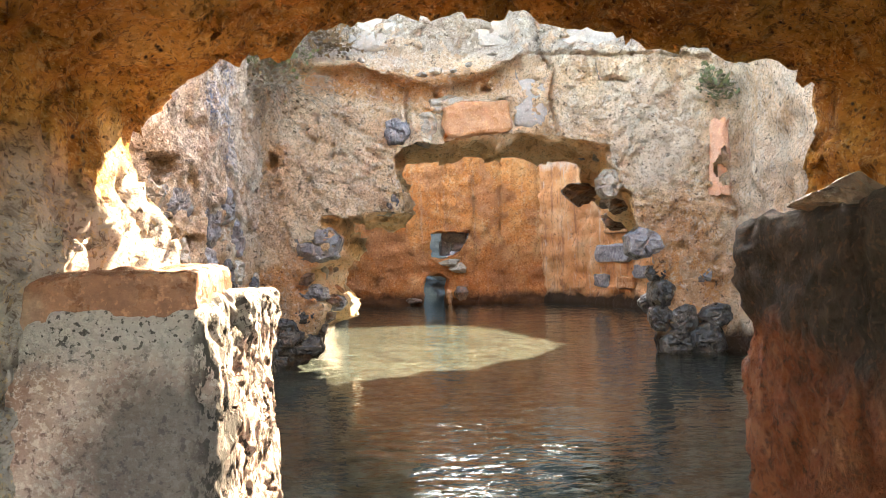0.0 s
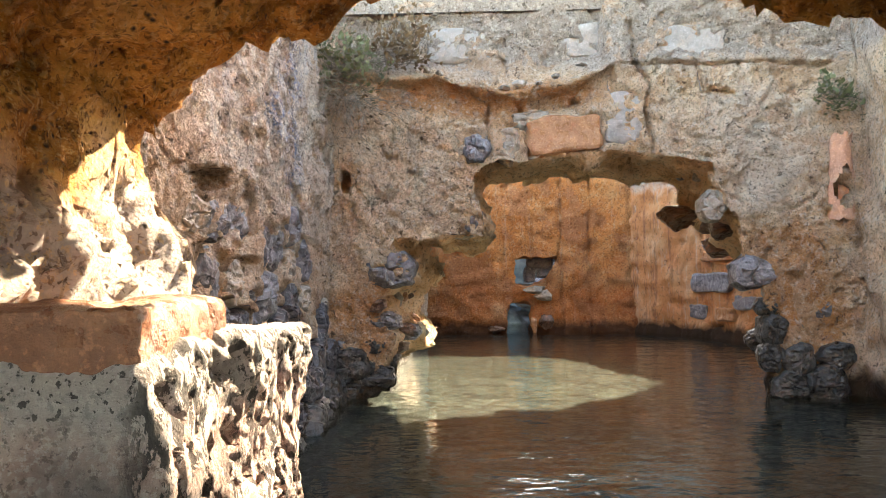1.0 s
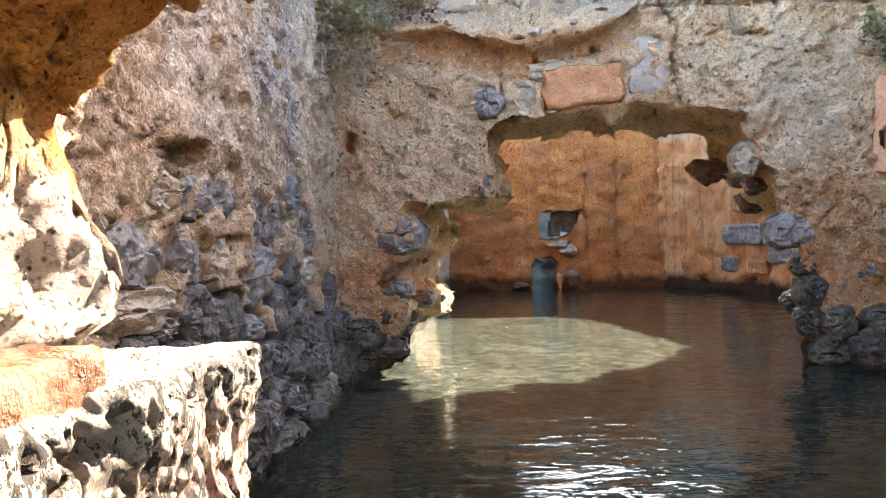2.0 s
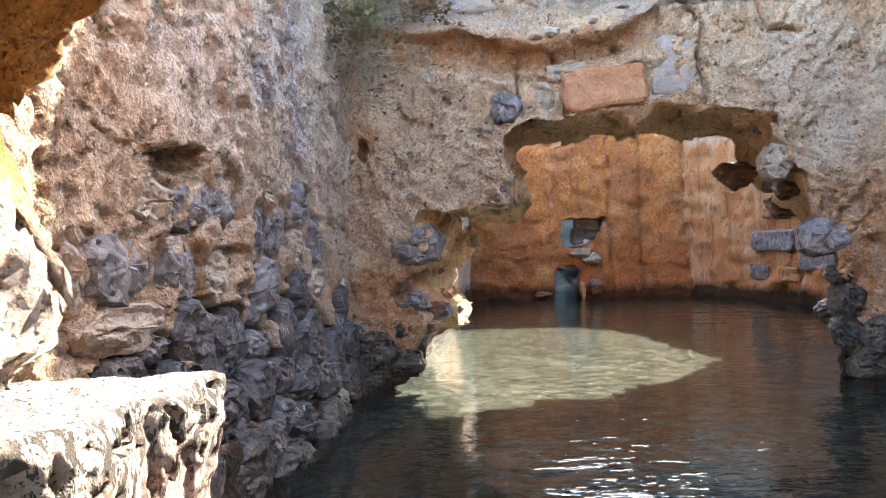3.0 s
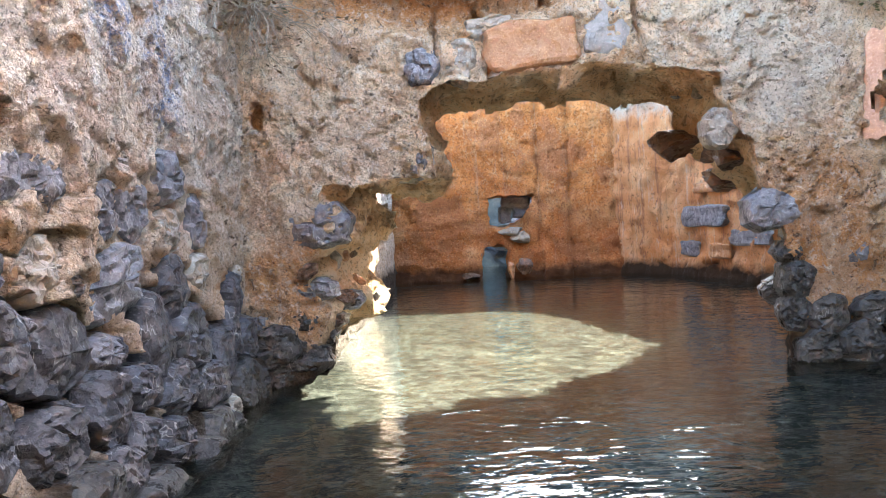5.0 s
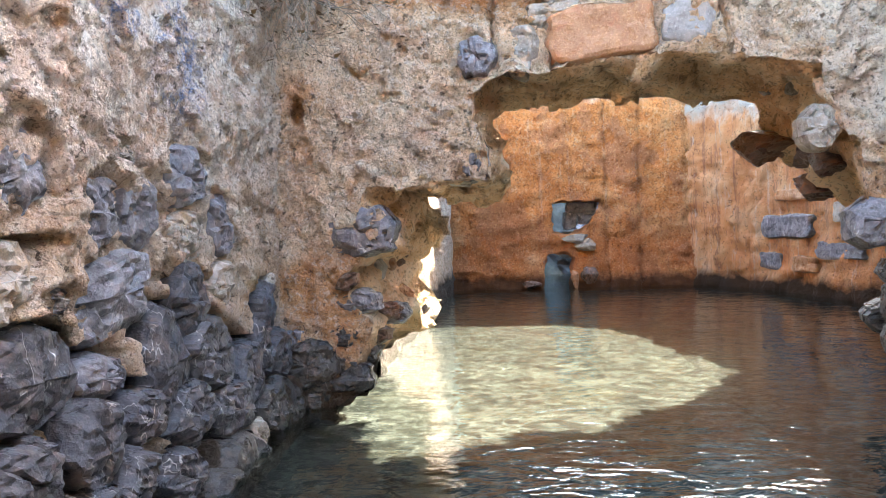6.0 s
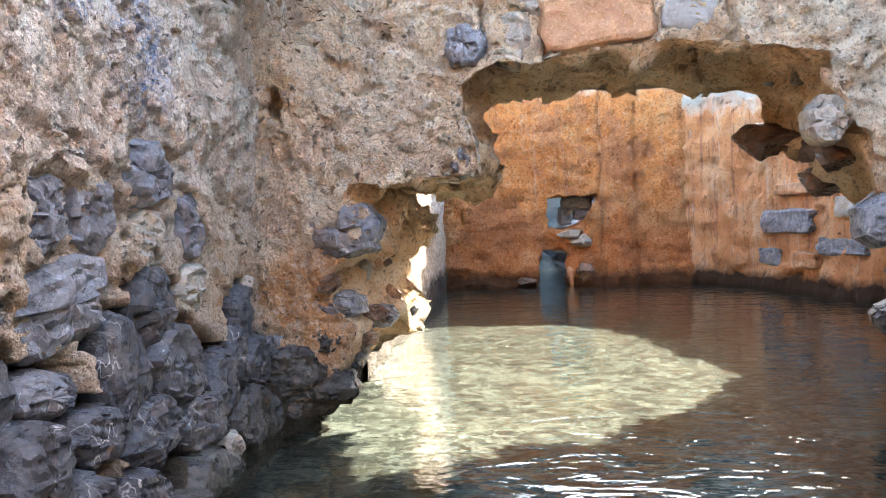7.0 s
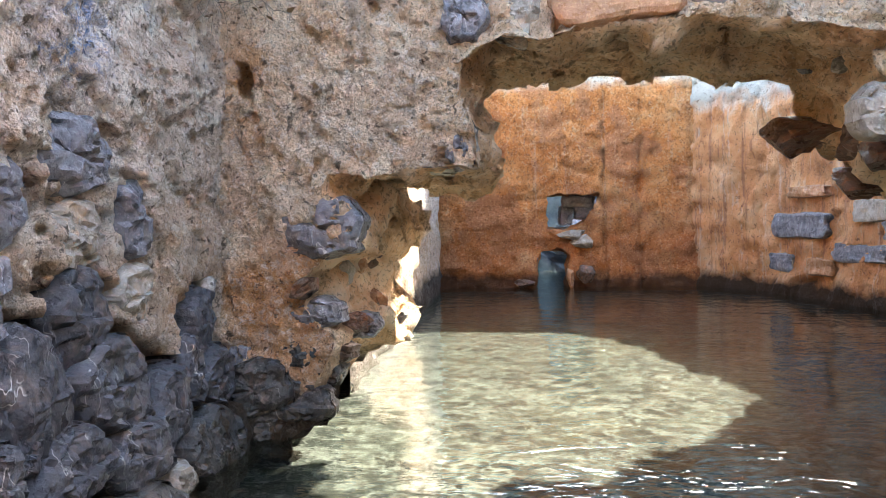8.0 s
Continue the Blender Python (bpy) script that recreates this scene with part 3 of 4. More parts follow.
def mass(lo, hi, turn, res, round_by, amounts, pits=False):
    """Vertices and faces of a big worn block between two corners, turned about z."""
    lo, hi = Vector(lo), Vector(hi)
    mid, half = (lo + hi) / 2, (hi - lo) / 2
    spin = Matrix.Rotation(radians(turn), 3, "Z")
    sets = []
    for a in range(3):
        b, c = (a + 1) % 3, (a + 2) % 3
        for side in (-1, 1):
            def place(u, v, a=a, b=b, c=c, side=side):
                p = Vector((0, 0, 0))
                p[a], p[b], p[c] = side * half[a], u, v
                inner = Vector([max(-h + round_by, min(h - round_by, x)) for x, h in zip(p, half)])
                d = p - inner
                if d.length > 0:
                    p = inner + d.normalized() * min(d.length, round_by)
                q = mid + spin @ p
                q = q + rough(q * 1.2, *amounts)
                edge = min(half[b] - abs(u), half[c] - abs(v))
                if pits and edge > 0.02:
                    out = Vector((0, 0, 0))
                    out[a] = side
                    q = q - spin @ out * pitted(q, a, side)
                return q
            sets.append(sheet(place, -half[b], half[b], -half[c], half[c], res, []))
    return join(*sets)


# ---- ground, sea and water ----
def sea_bed(u, v):
    p = Vector((u, v, -0.66))
    p.z += 0.1 * noise.noise(p * 0.8) + 0.04 * noise.noise(p * 2.7)
    return p


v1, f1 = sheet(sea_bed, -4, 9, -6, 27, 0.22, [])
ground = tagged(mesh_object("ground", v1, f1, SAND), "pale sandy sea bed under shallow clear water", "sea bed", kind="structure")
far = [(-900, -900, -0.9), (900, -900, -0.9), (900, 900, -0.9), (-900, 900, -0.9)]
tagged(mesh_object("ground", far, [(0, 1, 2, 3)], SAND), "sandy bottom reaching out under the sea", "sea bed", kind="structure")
wv = [(-900, -900, 0), (900, -900, 0), (900, 900, 0), (-900, 900, 0)]
water = tagged(mesh_object("water", wv, [(0, 1, 2, 3)], WATER), "clear greenish sea water with small ripples flooding the ruin", "water", kind="structure")
water.visible_shadow = False

# ---- front wall with the broken arch ----
FRONT, DEEP = 9.97, 2.0
ARCH = [(-0.6, -1.2), (-0.55, 0.02), (-0.4, 0.1), (-0.38, 0.3), (-0.32, 0.48), (-0.24, 0.58), (-0.2, 0.72), (-0.32, 0.85), (-0.42, 0.95),
        (-0.42, 1.18), (-0.25, 1.28), (-0.05, 1.45), (-0.1, 1.62), (-0.26, 1.74), (-0.24, 1.86), (0.3, 1.85), (0.78, 1.88), (0.8, 2.1),
        (0.69, 2.35), (0.68, 2.6), (0.86, 2.73), (1.3, 2.76), (1.94, 2.78), (2.84, 2.76), (3.5, 2.69), (3.5, 2.4), (3.6, 2.2), (3.74, 1.95),
        (3.75, 1.6), (3.86, 1.4), (3.96, 1.12), (4.1, 0.95), (4.12, 0.5), (4.02, 0.2), (4.05, -1.2)]
ARCH = ragged(ARCH, 0.05, 0.035, 1.0)


CRACKS = [[(2.6, 4.4), (2.62, 3.9), (2.8, 3.62), (2.72, 3.3), (2.84, 2.74)], [(0.9, 3.55), (0.88, 3.2), (0.93, 2.8)], [(1.22, 3.45), (1.26, 3.15), (1.42, 3.0), (1.36, 2.8)],
          [(2.35, 3.52), (2.6, 3.55)], [(1.42, 3.0), (1.7, 3.25)], [(2.5, 3.86), (3.1, 3.82), (3.9, 3.85), (4.8, 3.8)], [(3.3, 3.82), (3.35, 3.55), (3.75, 3.5)]]


def lip(x):
    return 3.72 - 0.2 * math.exp(-(((x - 1.15) / 0.7) ** 2)) + 0.16 * min(1.0, max(0.0, (x - 1.9) / 0.6)) + 0.04 * noise.noise(Vector((x * 3, 0, 0)))


def front_place(u, v):
    p = Vector((u, FRONT, v))
    d = v - lip(u)
    ledge = max(0.0, min(1.0, (d + 0.02) / 0.22))
    out = 0.34 * max(0.0, min(1.0, (d - 0.03) / 0.3)) if u < 2.3 else 0.1 * ledge
    if u < 2.4:
        out -= 0.12 * max(0.0, 1 - abs(d - 0.03) / 0.07)
    if -0.32 < d < 0.0 and -0.4 < u < 2.4:
        out += 0.15 * math.sin((d + 0.32) / 0.32 * math.pi)
    for k, (hx, hz, r) in enumerate(((-0.82, 2.5, 0.1), (1.91, 3.47, 0.06), (4.91, 2.35, 0.13))):
        out += 0.3 * max(0.0, 1 - (((u - hx) / r) ** 2 + ((v - hz) / (r * (1.3 if k != 1 else 0.8))) ** 2) ** 2)
    for line in CRACKS:
        for (a, b), (c, d) in zip(line, line[1:]):
            t = max(0.0, min(1.0, ((u - a) * (c - a) + (v - b) * (d - b)) / ((c - a) ** 2 + (d - b) ** 2)))
            far_off = math.hypot(u - a - t * (c - a), v - b - t * (d - b)) + 0.012 * noise.noise(Vector((u * 20, v * 20, 0)))
            out += 0.14 * max(0.0, 1 - far_off / 0.036)
    p.y += out - broken(p)
    return p + rough(p, 0.05, 0.06, 0.03)


# unseen crest, its step invented to place the shadow's edge on the left wall
def front_top(u):
    return (7.2 if u < 2.25 else 4.75) + 0.25 * noise.noise(Vector((u * 2, 0, 9)))


fv = join(sheet(front_place, -1.3, 5.3, -0.5, 4.7, 0.022, [ARCH]), sheet(lambda u, v: Vector((u, FRONT + 0.3, v)), -1.7, 5.6, 4.6, 7.6, 0.12, [], front_top))


def left_swell(v):
    return -0.35 + 0.68 * max(0.0, min(1.0, (v - 0.25) / 0.4)) - 0.3 * max(0.0, min(1.0, (v - 1.55) / 0.4))


def jamb(k):
    y = DEEP * k / 24
    rows = []
    for u, v in ARCH:
        p = Vector((u, FRONT + y, v))
        grow = rough(p * 0.8, 0.12, 0.2, 0.08) * min(1.0, k / 2)
        if u > 3.2:
            p.x += (0.1 + 1.1 * max(0.0, min(1.0, (2.0 - v) / 0.5))) * k / 24
        elif u < 0.6:
            p.x += left_swell(v) * k / 24
        rows.append(p + rough(p, 0.05, 0.06, 0.03) + Vector((grow.x, 0, grow.z)))
    return rows


def wall_back(u, v):
    return Vector((u, FRONT + DEEP, v))


BEHIND = [(u + (0.1 + 1.1 * max(0.0, min(1.0, (2.0 - v) / 0.5)) if u > 3.2 else left_swell(v) if u < 0.6 else 0.0), v) for u, v in ARCH]
bv = sheet(wall_back, -1.7, 7.2, -1.2, 7.6, 0.1, [BEHIND], front_top)
tops = [[Vector((u, y, front_top(u))) for u in np.linspace(-1.7, 5.6, 60)] for y in (FRONT + 0.25, FRONT + DEEP)]
wall_front = tagged(mesh_object("wall_front", *join(fv, bv, band(tops, False)), PLASTER),
                    "thick ruined wall of peeling plaster and rubble with a broken arched opening", "wall", kind="structure")

mesh_object("arch_reveal", *band([jamb(k) for k in range(25)]), EARTH, wall_front, "crumbling brown rubble core of the wall")

# ---- left wall; its stones: along y, height, length, height ----
LEFT = -0.99
UPPER = [(6.57, 1.8, 0.42, 0.39), (6.16, 1.78, 0.42, 0.34), (7.2, 1.63, 0.38, 0.4), (7.63, 1.65, 0.43, 0.46), (8.18, 1.87, 0.68, 0.43), (8.81, 1.56, 0.3, 0.46), (7.37, 1.21, 0.76, 0.46),
         (6.78, 1.24, 0.22, 0.17), (7.15, 0.81, 0.44, 0.24), (7.82, 1.01, 0.36, 0.17), (5.35, 1.44, 0.62, 0.42), (5.98, 1.38, 0.54, 0.4), (5.58, 1.01, 0.32, 0.16)]
LOWER = [(8.22, 1.08, 0.46, 0.46), (9.55, 0.88, 0.5, 0.44), (6.59, 0.91, 0.66, 0.42), (7.77, 0.77, 0.46, 0.58), (8.44, 0.72, 0.82, 0.44), (8.93, 0.46, 0.5, 0.52), (7.41, 0.55, 0.38, 0.3), (7.95, 0.42, 0.56, 0.34),
         (8.5, 0.33, 0.6, 0.38), (6.95, 0.5, 0.44, 0.4), (6.4, 0.53, 0.56, 0.32), (7.2, 0.26, 0.36, 0.28), (7.67, 0.14, 0.48, 0.3), (6.9, 0.16, 0.4, 0.34), (9.66, 0.52, 0.6, 0.34),
         (6.08, 1.03, 0.46, 0.36), (9.3, 0.62, 0.3, 0.4), (5.8, 0.7, 0.5, 0.4), (5.3, 0.8, 0.5, 0.4)]
FOOT = [(8.33, -0.06, 0.86, 0.4), (7.94, -0.1, 0.5, 0.36), (7.1, -0.08, 0.7, 0.36), (6.4, 0.14, 0.7, 0.4), (5.6, 0.2, 0.8, 0.5), (9.4, 0.12, 0.6, 0.44), (9.1, 0.2, 0.3, 0.34)]
PALE = [(8.25, 1.5, 0.6, 0.32), (6.47, 1.34, 0.42, 0.32), (8.9, 0.02, 0.44, 0.3), (7.46, 1.94, 0.27, 0.12), (5.67, 1.78, 0.4, 0.26), (4.95, 1.44, 0.22, 0.38), (5.36, 1.14, 0.8, 0.24), (8.75, 1.15, 0.4, 0.3)]


def left_place(u, v):
    p = Vector((LEFT, u, v))
    low = max(0.0, 0.9 - v)
    p.x += 0.22 * min(1.0, low) + 0.06 * max(0, 1 - abs(u - 6.8))
    for hy, hz, ry, rz in ((8.01, 2.1, 0.16, 0.045), (7.95, 1.8, 0.1, 0.07), (7.88, 1.29, 0.08, 0.08), (5.97, 2.02, 0.34, 0.1), (5.93, 1.6, 0.24, 0.04), (6.3, 1.15, 0.2, 0.05), (8.5, 0.98, 0.2, 0.04), (6.6, 1.5, 0.25, 0.035)):
        p.x -= 0.24 * max(0.0, 1 - (((u - hy) / ry) ** 2 + ((v - hz) / rz) ** 2) ** 2)
    for y, z, w, h in UPPER + LOWER + PALE:
        if abs(u - y) < w and abs(v - z) < h:
            d = math.hypot((u - y) / (0.6 * w), (v - z) / (0.62 * h)) + 0.3 * noise.noise(p * 7)
            p.x -= 0.06 * max(0.0, min(1.0, (1.0 - d) / 0.14)) if z > 1.1 else 0.24 * max(0.0, min(1.0, (1.16 - d) / 0.14))
    p.x += broken(p)
    return p + rough(p, 0.06, 0.06, 0.03)


def left_top(u):
    return 4.7 + 0.2 * noise.noise(Vector((u * 1.3, 2, 0)))


lv = sheet(left_place, 3.2, 10.1, -0.6, 5.0, 0.021, [], left_top)
lb = sheet(lambda u, v: Vector((LEFT - 1.2, u, v)), 3.2, 12, -1.2, 5.0, 0.3, [], left_top)
lt = band([[Vector((x, u, left_top(u) - 0.03)) for u in np.linspace(3.2, 10.1, 70)] for x in (LEFT - 0.02, LEFT - 0.6, LEFT - 1.2)], False)
wall_left = tagged(mesh_object("wall_left", *join(lv, lb, lt), MORTAR), "rubble wall of blue-grey stones in pinkish mortar", "wall", kind="structure")

# ---- right wall of the first room ----
RIGHT = 5.12


# extra height out of view, added to keep the sun off the right block
def right_top(u):
    return (7.2 if u > 6.0 else 3.9) + 0.2 * noise.noise(Vector((u * 2, 0, 4)))


def right_place(u, v):
    p = Vector((RIGHT + 0.1 * max(0.0, 0.5 - v), u, v))
    return p + rough(p, 0.08, 0.1, 0.025)


rv = sheet(right_place, 3.0, 10.2, -1.2, 7.6, 0.07, [], right_top)
wall_right = tagged(mesh_object("wall_right", *join(rv, sheet(lambda u, v: Vector((RIGHT + 1.0, u, v)), 3.0, 12, -1.2, 7.6, 0.2, [], right_top),
                    band([[Vector((x, u, right_top(u) - 0.04)) for u in np.linspace(3, 10.2, 30)] for x in (RIGHT, RIGHT + 1)], False)), PLASTER),
                    "plastered rubble wall with grey streaks", "wall", kind="structure")

# ---- back room ----
BACK = 21.2
DOOR = [ragged([(1.5, -1.2), (1.47, 0.1), (1.5, 0.45), (1.62, 0.74), (2.0, 0.82), (2.22, 0.66), (2.2, 0.1), (2.2, -1.2)], 0.06, 0.05, 4.0),
        ragged([(1.78, 1.24), (1.77, 1.92), (2.9, 1.93), (2.84, 1.72), (2.6, 1.42), (2.45, 1.26), (2.1, 1.2)], 0.06, 0.04, 5.0)]


def back_place(u, v):
    p = Vector((u, BACK, v))
    for px in (2.95, 3.7):
        p.y += 0.1 * max(0.0, 1 - abs(u - px - 0.03 * noise.noise(Vector((v * 2, 0, px)))) / 0.06)
    p.y -= 0.12 * max(0.0, 0.7 - v)
    return p + rough(p, 0.06, 0.07, 0.03)


def back_top(u):
    return 4.45 + 0.12 * noise.noise(Vector((u * 2.3, 5, 0)))


kv = sheet(back_place, -0.6, 4.9, -1.2, 4.8, 0.045, DOOR, back_top)
kj = join(*[band([[Vector((u, BACK + 0.9 * k / 6, v)) + rough(Vector((u, BACK + 0.9 * k / 6, v)), 0.06, 0.07, 0.03) for u, v in hole] for k in range(7)]) for hole in DOOR])
kb = sheet(lambda u, v: Vector((u, BACK + 0.9, v)), -0.6, 6.5, -1.2, 4.8, 0.1, DOOR, back_top)
kt = band([[Vector((u, y, back_top(u) - 0.02)) for u in np.linspace(-0.6, 6.2, 60)] for y in (BACK + 0.01, BACK + 0.9)], False)
wall_back_room = tagged(mesh_object("wall_north", *join(kv, kj, kb, kt), ORANGE), "orange plastered wall with a low broken doorway to the sea", "wall", kind="structure")


EAST = [(4.78, BACK), (5.78, 19.9), (7.0, 15.5), (7.0, 11.9)]


def east_at(k, out=0.0):
    (a, b), (c, d) = EAST[k], EAST[k + 1]
    size = math.hypot(c - a, d - b)

    def place(u, v):
        p = Vector((a + (c - a) * u / size + out, b + (d - b) * u / size, v))
        if k < 2:
            p.x -= 0.1 * max(0.0, 0.5 - v)
        return p + rough(p, 0.06, 0.1, 0.04) * (0 if out else 1)

    return place, size


# hidden taller stretch, made up to bound the sun patch on its right
def east_top(y):
    return 4.3 + 3.1 * max(0.0, min(1.0, (16.9 - y) / 0.5)) + 0.2 * noise.noise(Vector((y * 1.9, 8, 0)))


sets = []
for k in range(3):
    (front, size), (rear, _) = east_at(k), east_at(k, 0.9)

    def crest(u, k=k, size=size):
        return east_top(EAST[k][1] + (EAST[k + 1][1] - EAST[k][1]) * u / size)

    sets += [sheet(front, 0, size, -1.2, 7.8, 0.07, [], crest), sheet(rear, 0, size, -1.2, 7.8, 0.3, [], crest),
             band([[place(u, crest(u) - 0.05) for u in np.linspace(0, size, 40)] for place in (front, rear)], False)]
wall_east = tagged(mesh_object("wall_east", *join(*sets), PINK), "orange plastered side wall with exposed stones", "wall", kind="structure")


def west_place(u, v):
    p = Vector((-0.52, u, v))
    return p + rough(p, 0.05, 0.07, 0.03)


wvv = join(sheet(west_place, 11.9, BACK + 0.1, -1.2, 4.4, 0.08, []), sheet(lambda u, v: Vector((-1.4, u, v)), 11.9, BACK + 0.9, -1.2, 4.4, 0.4, []),
           band([[Vector((x, u, 4.38)) for u in np.linspace(11.9, BACK + 0.9, 40)] for x in (-0.52, -1.4)], False))
wall_west = tagged(mesh_object("wall_west", *wvv, MORTAR), "streaked pale plaster wall of the inner room", "wall", kind="structure")

# ---- added to block light: an unseen slab over the inner room, and a cliff across the water ----
def shade_slab(u, v):
    p = Vector((u, v, 4.45 + 0.12 * math.sin((u + 0.5) / 2.4)))
    return p + rough(p, 0.1, 0.1, 0.03)


# the slab's broken edge is set to outline the sun patch below
def shade_slab_end(u):
    edge = np.interp(u, (1.2, 2.1, 2.5, 2.7, 3.1, 3.35, 3.7, 4.0, 4.4, 5.1, 5.4, 5.9, 6.4, 6.8), (16.6, 16.1, 15.35, 15.1, 14.95, 14.35, 14.3, 14.6, 14.9, 15.1, 15.4, 15.9, 16.7, 17.3))
    return float(edge) + 0.55 + 0.22 * noise.noise(Vector((u * 2.5, 3, 3))) + 0.12 * noise.noise(Vector((u * 7, 3, 3)))


rr = join(sheet(shade_slab, -1.2, 7.4, 11.9, 17.9, 0.09, [], shade_slab_end), sheet(lambda u, v: shade_slab(u, v) + Vector((0, 0, 0.5)), -1.2, 7.4, 11.9, 17.9, 0.2, [], shade_slab_end))
tagged(mesh_object("ceiling", *rr, EARTH), "unseen rubble slab added over the inner room to shape the sun patch", "roof", kind="structure")


# invented cliff, tall enough to keep bright low sky out of the water's reflections
def cliff_place(u, v):
    p = Vector((u, 27.0 + 0.12 * v, v))
    return p + rough(p * 0.35, 1.2, 0.8, 0.5)


cliff = sheet(cliff_place, -14, 18, -1.2, 9.5, 0.35, [], lambda u: 8.6 + 0.8 * noise.noise(Vector((u * 0.4, 0, 2))))
tagged(mesh_object("backdrop", *cliff, CLIFF), "blue-grey cliff added beyond the ruin to hide the low sky", "cliff", kind="structure")

# ---- the low vault that the camera comes out of ----
VAULT_END = 3.66
PROFILE = [(-0.5, -1.2), (-0.48, 0.4), (-0.46, 0.9), (-0.42, 1.2), (-0.35, 1.34), (-0.42, 1.5), (-0.48, 1.75), (-0.48, 1.98), (-0.4, 2.08), (-0.1, 2.17), (0.19, 2.28), (0.4, 2.34),
           (0.7, 2.39), (1.3, 2.4), (1.75, 2.34), (1.97, 2.3), (2.38, 2.2), (2.6, 2.03), (2.58, 1.7), (2.6, 1.45), (2.66, 1.3), (2.66, 0.5), (2.7, -1.2)]


def spaced(line, step):
    out = []
    for (a, b), (c, d) in zip(line, line[1:]):
        k = max(1, round(math.hypot(c - a, d - b) / step))
        out += [(a + (c - a) * i / k, b + (d - b) * i / k) for i in range(k)]
    return out + [line[-1]]


def mouth(u, v):
    """How far the vault reaches out: farther on the left, where it meets the wall."""
    k = max(0.0, min(1.0, (v - 1.05) / 0.45)) if u < 0.5 else 1.0
    return VAULT_END + 0.26 * max(0.0, min(1.0, (0.4 - u) / 0.95)) * k - 0.45 * (1 - k)


def vault_row(t, grow, out=0.0):
    row = []
    for u, v in spaced(PROFILE, 0.03):
        y = -0.5 + t * (mouth(u, v) + 0.5)
        x = u
        if u < 0 and v > 1.0:
            x += 0.07 * max(0.0, min(1.0, (1.7 - v) / 0.5)) * max(0.0, min(1.0, (y - 3.0) / 0.4)) - 0.08 * max(0.0, y - 3.0)
        p = Vector((x, y, v))
        q = Vector(((x - 0.75) * (1 + grow) + 0.75, y + out, v + grow * max(0.0, v)))
        row.append(q + rough(p * 1.3, 0.05, 0.09, 0.036) + Vector((0, 0, 1.0 * broken(p))))
    return row


rows = [vault_row(t, 0.0) for t in np.linspace(0, 1, 150)] + [vault_row(1.0, g, 0.1) for g in (0.06, 0.16, 0.4, 0.7, 1.0)]
roof = [[Vector((x, y, 4.2)) for x in np.linspace(-3.0, 4.4, 8)] for y in (-0.5, VAULT_END)]
vault = tagged(mesh_object("ceiling", *join(band(rows, False), band(roof, False)), VAULT), "rough ochre rock vault with eroded pits", "vault", kind="structure")

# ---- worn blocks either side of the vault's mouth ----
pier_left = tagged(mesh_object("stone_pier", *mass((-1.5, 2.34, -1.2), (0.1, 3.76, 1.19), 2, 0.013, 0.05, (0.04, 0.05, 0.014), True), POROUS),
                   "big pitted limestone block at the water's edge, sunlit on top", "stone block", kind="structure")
tagged(mesh_object("stone_slab", *mass((-0.42, 2.36, 1.13), (0.07, 2.95, 1.285), 3, 0.02, 0.02, (0.02, 0.02, 0.012)), SLAB),
       "rust-brown stone slab lying on the pitted limestone block", "stone slab")
pier_right = tagged(mesh_object("stone_pier", *mass((1.86, 0.7, -1.2), (3.6, 3.35, 1.43), -11, 0.025, 0.06, (0.03, 0.05, 0.03)), RUSTY),
                    "dark brown rock block with a rusty orange face", "stone block", kind="structure")
tagged(mesh_object("ledge_block", *mass((-1.4, 2.25, 1.1), (-0.43, 2.72, 1.36), 4, 0.03, 0.1, (0.04, 0.05, 0.02)), GREYROCK),
       "blue-grey weathered rock lying under the rim of the vault", "rock")
tagged(stone(None, DARKROCK, 2.2, 2.75, 1.49, 0.36, 0.3, 0.22, 2, (0, 10, 20), "loose_stone"), "rounded rust-orange stone lying on a dark rock block", "stone")

# ---- stones of the left wall ----
spin = random.Random(5)
for mat, some, proud in ((BLUESTONE, UPPER, 0.0), (CHARSTONE, LOWER, 0.1), (WETSTONE, FOOT, 0.2), (GREYSTONE, PALE, 0.0)):
    for k, (y, z, w, h) in enumerate(some):
        low = 0.22 * min(1.0, max(0.0, 0.9 - z))
        set_stone(wall_left, mat, LEFT + low - 0.145 + 0.035 * spin.random() + proud * 0.45, y, z, 0.4, w * 1.12, h * 1.18, spin.randrange(8), (spin.choice((0, 0, 180)) + spin.uniform(-10, 10), spin.uniform(-5, 5), spin.uniform(-6, 6)))
# small filling stones low in the wall
for k in range(30):
    y, z = spin.uniform(5, 9.9), spin.uniform(-0.1, 1.1)
    low = 0.22 * min(1.0, max(0.0, 0.9 - z))
    r = spin.uniform(0.07, 0.2)
    set_stone(wall_left, (BLUESTONE, GREYSTONE if z > 0.8 else CHARSTONE, WETSTONE if z < 0.5 else CHARSTONE)[k % 3], LEFT + low - 0.08, y, z, 0.26, r * 1.5, r * 1.1, spin.randrange(8), (spin.uniform(0, 360), 0, 0))

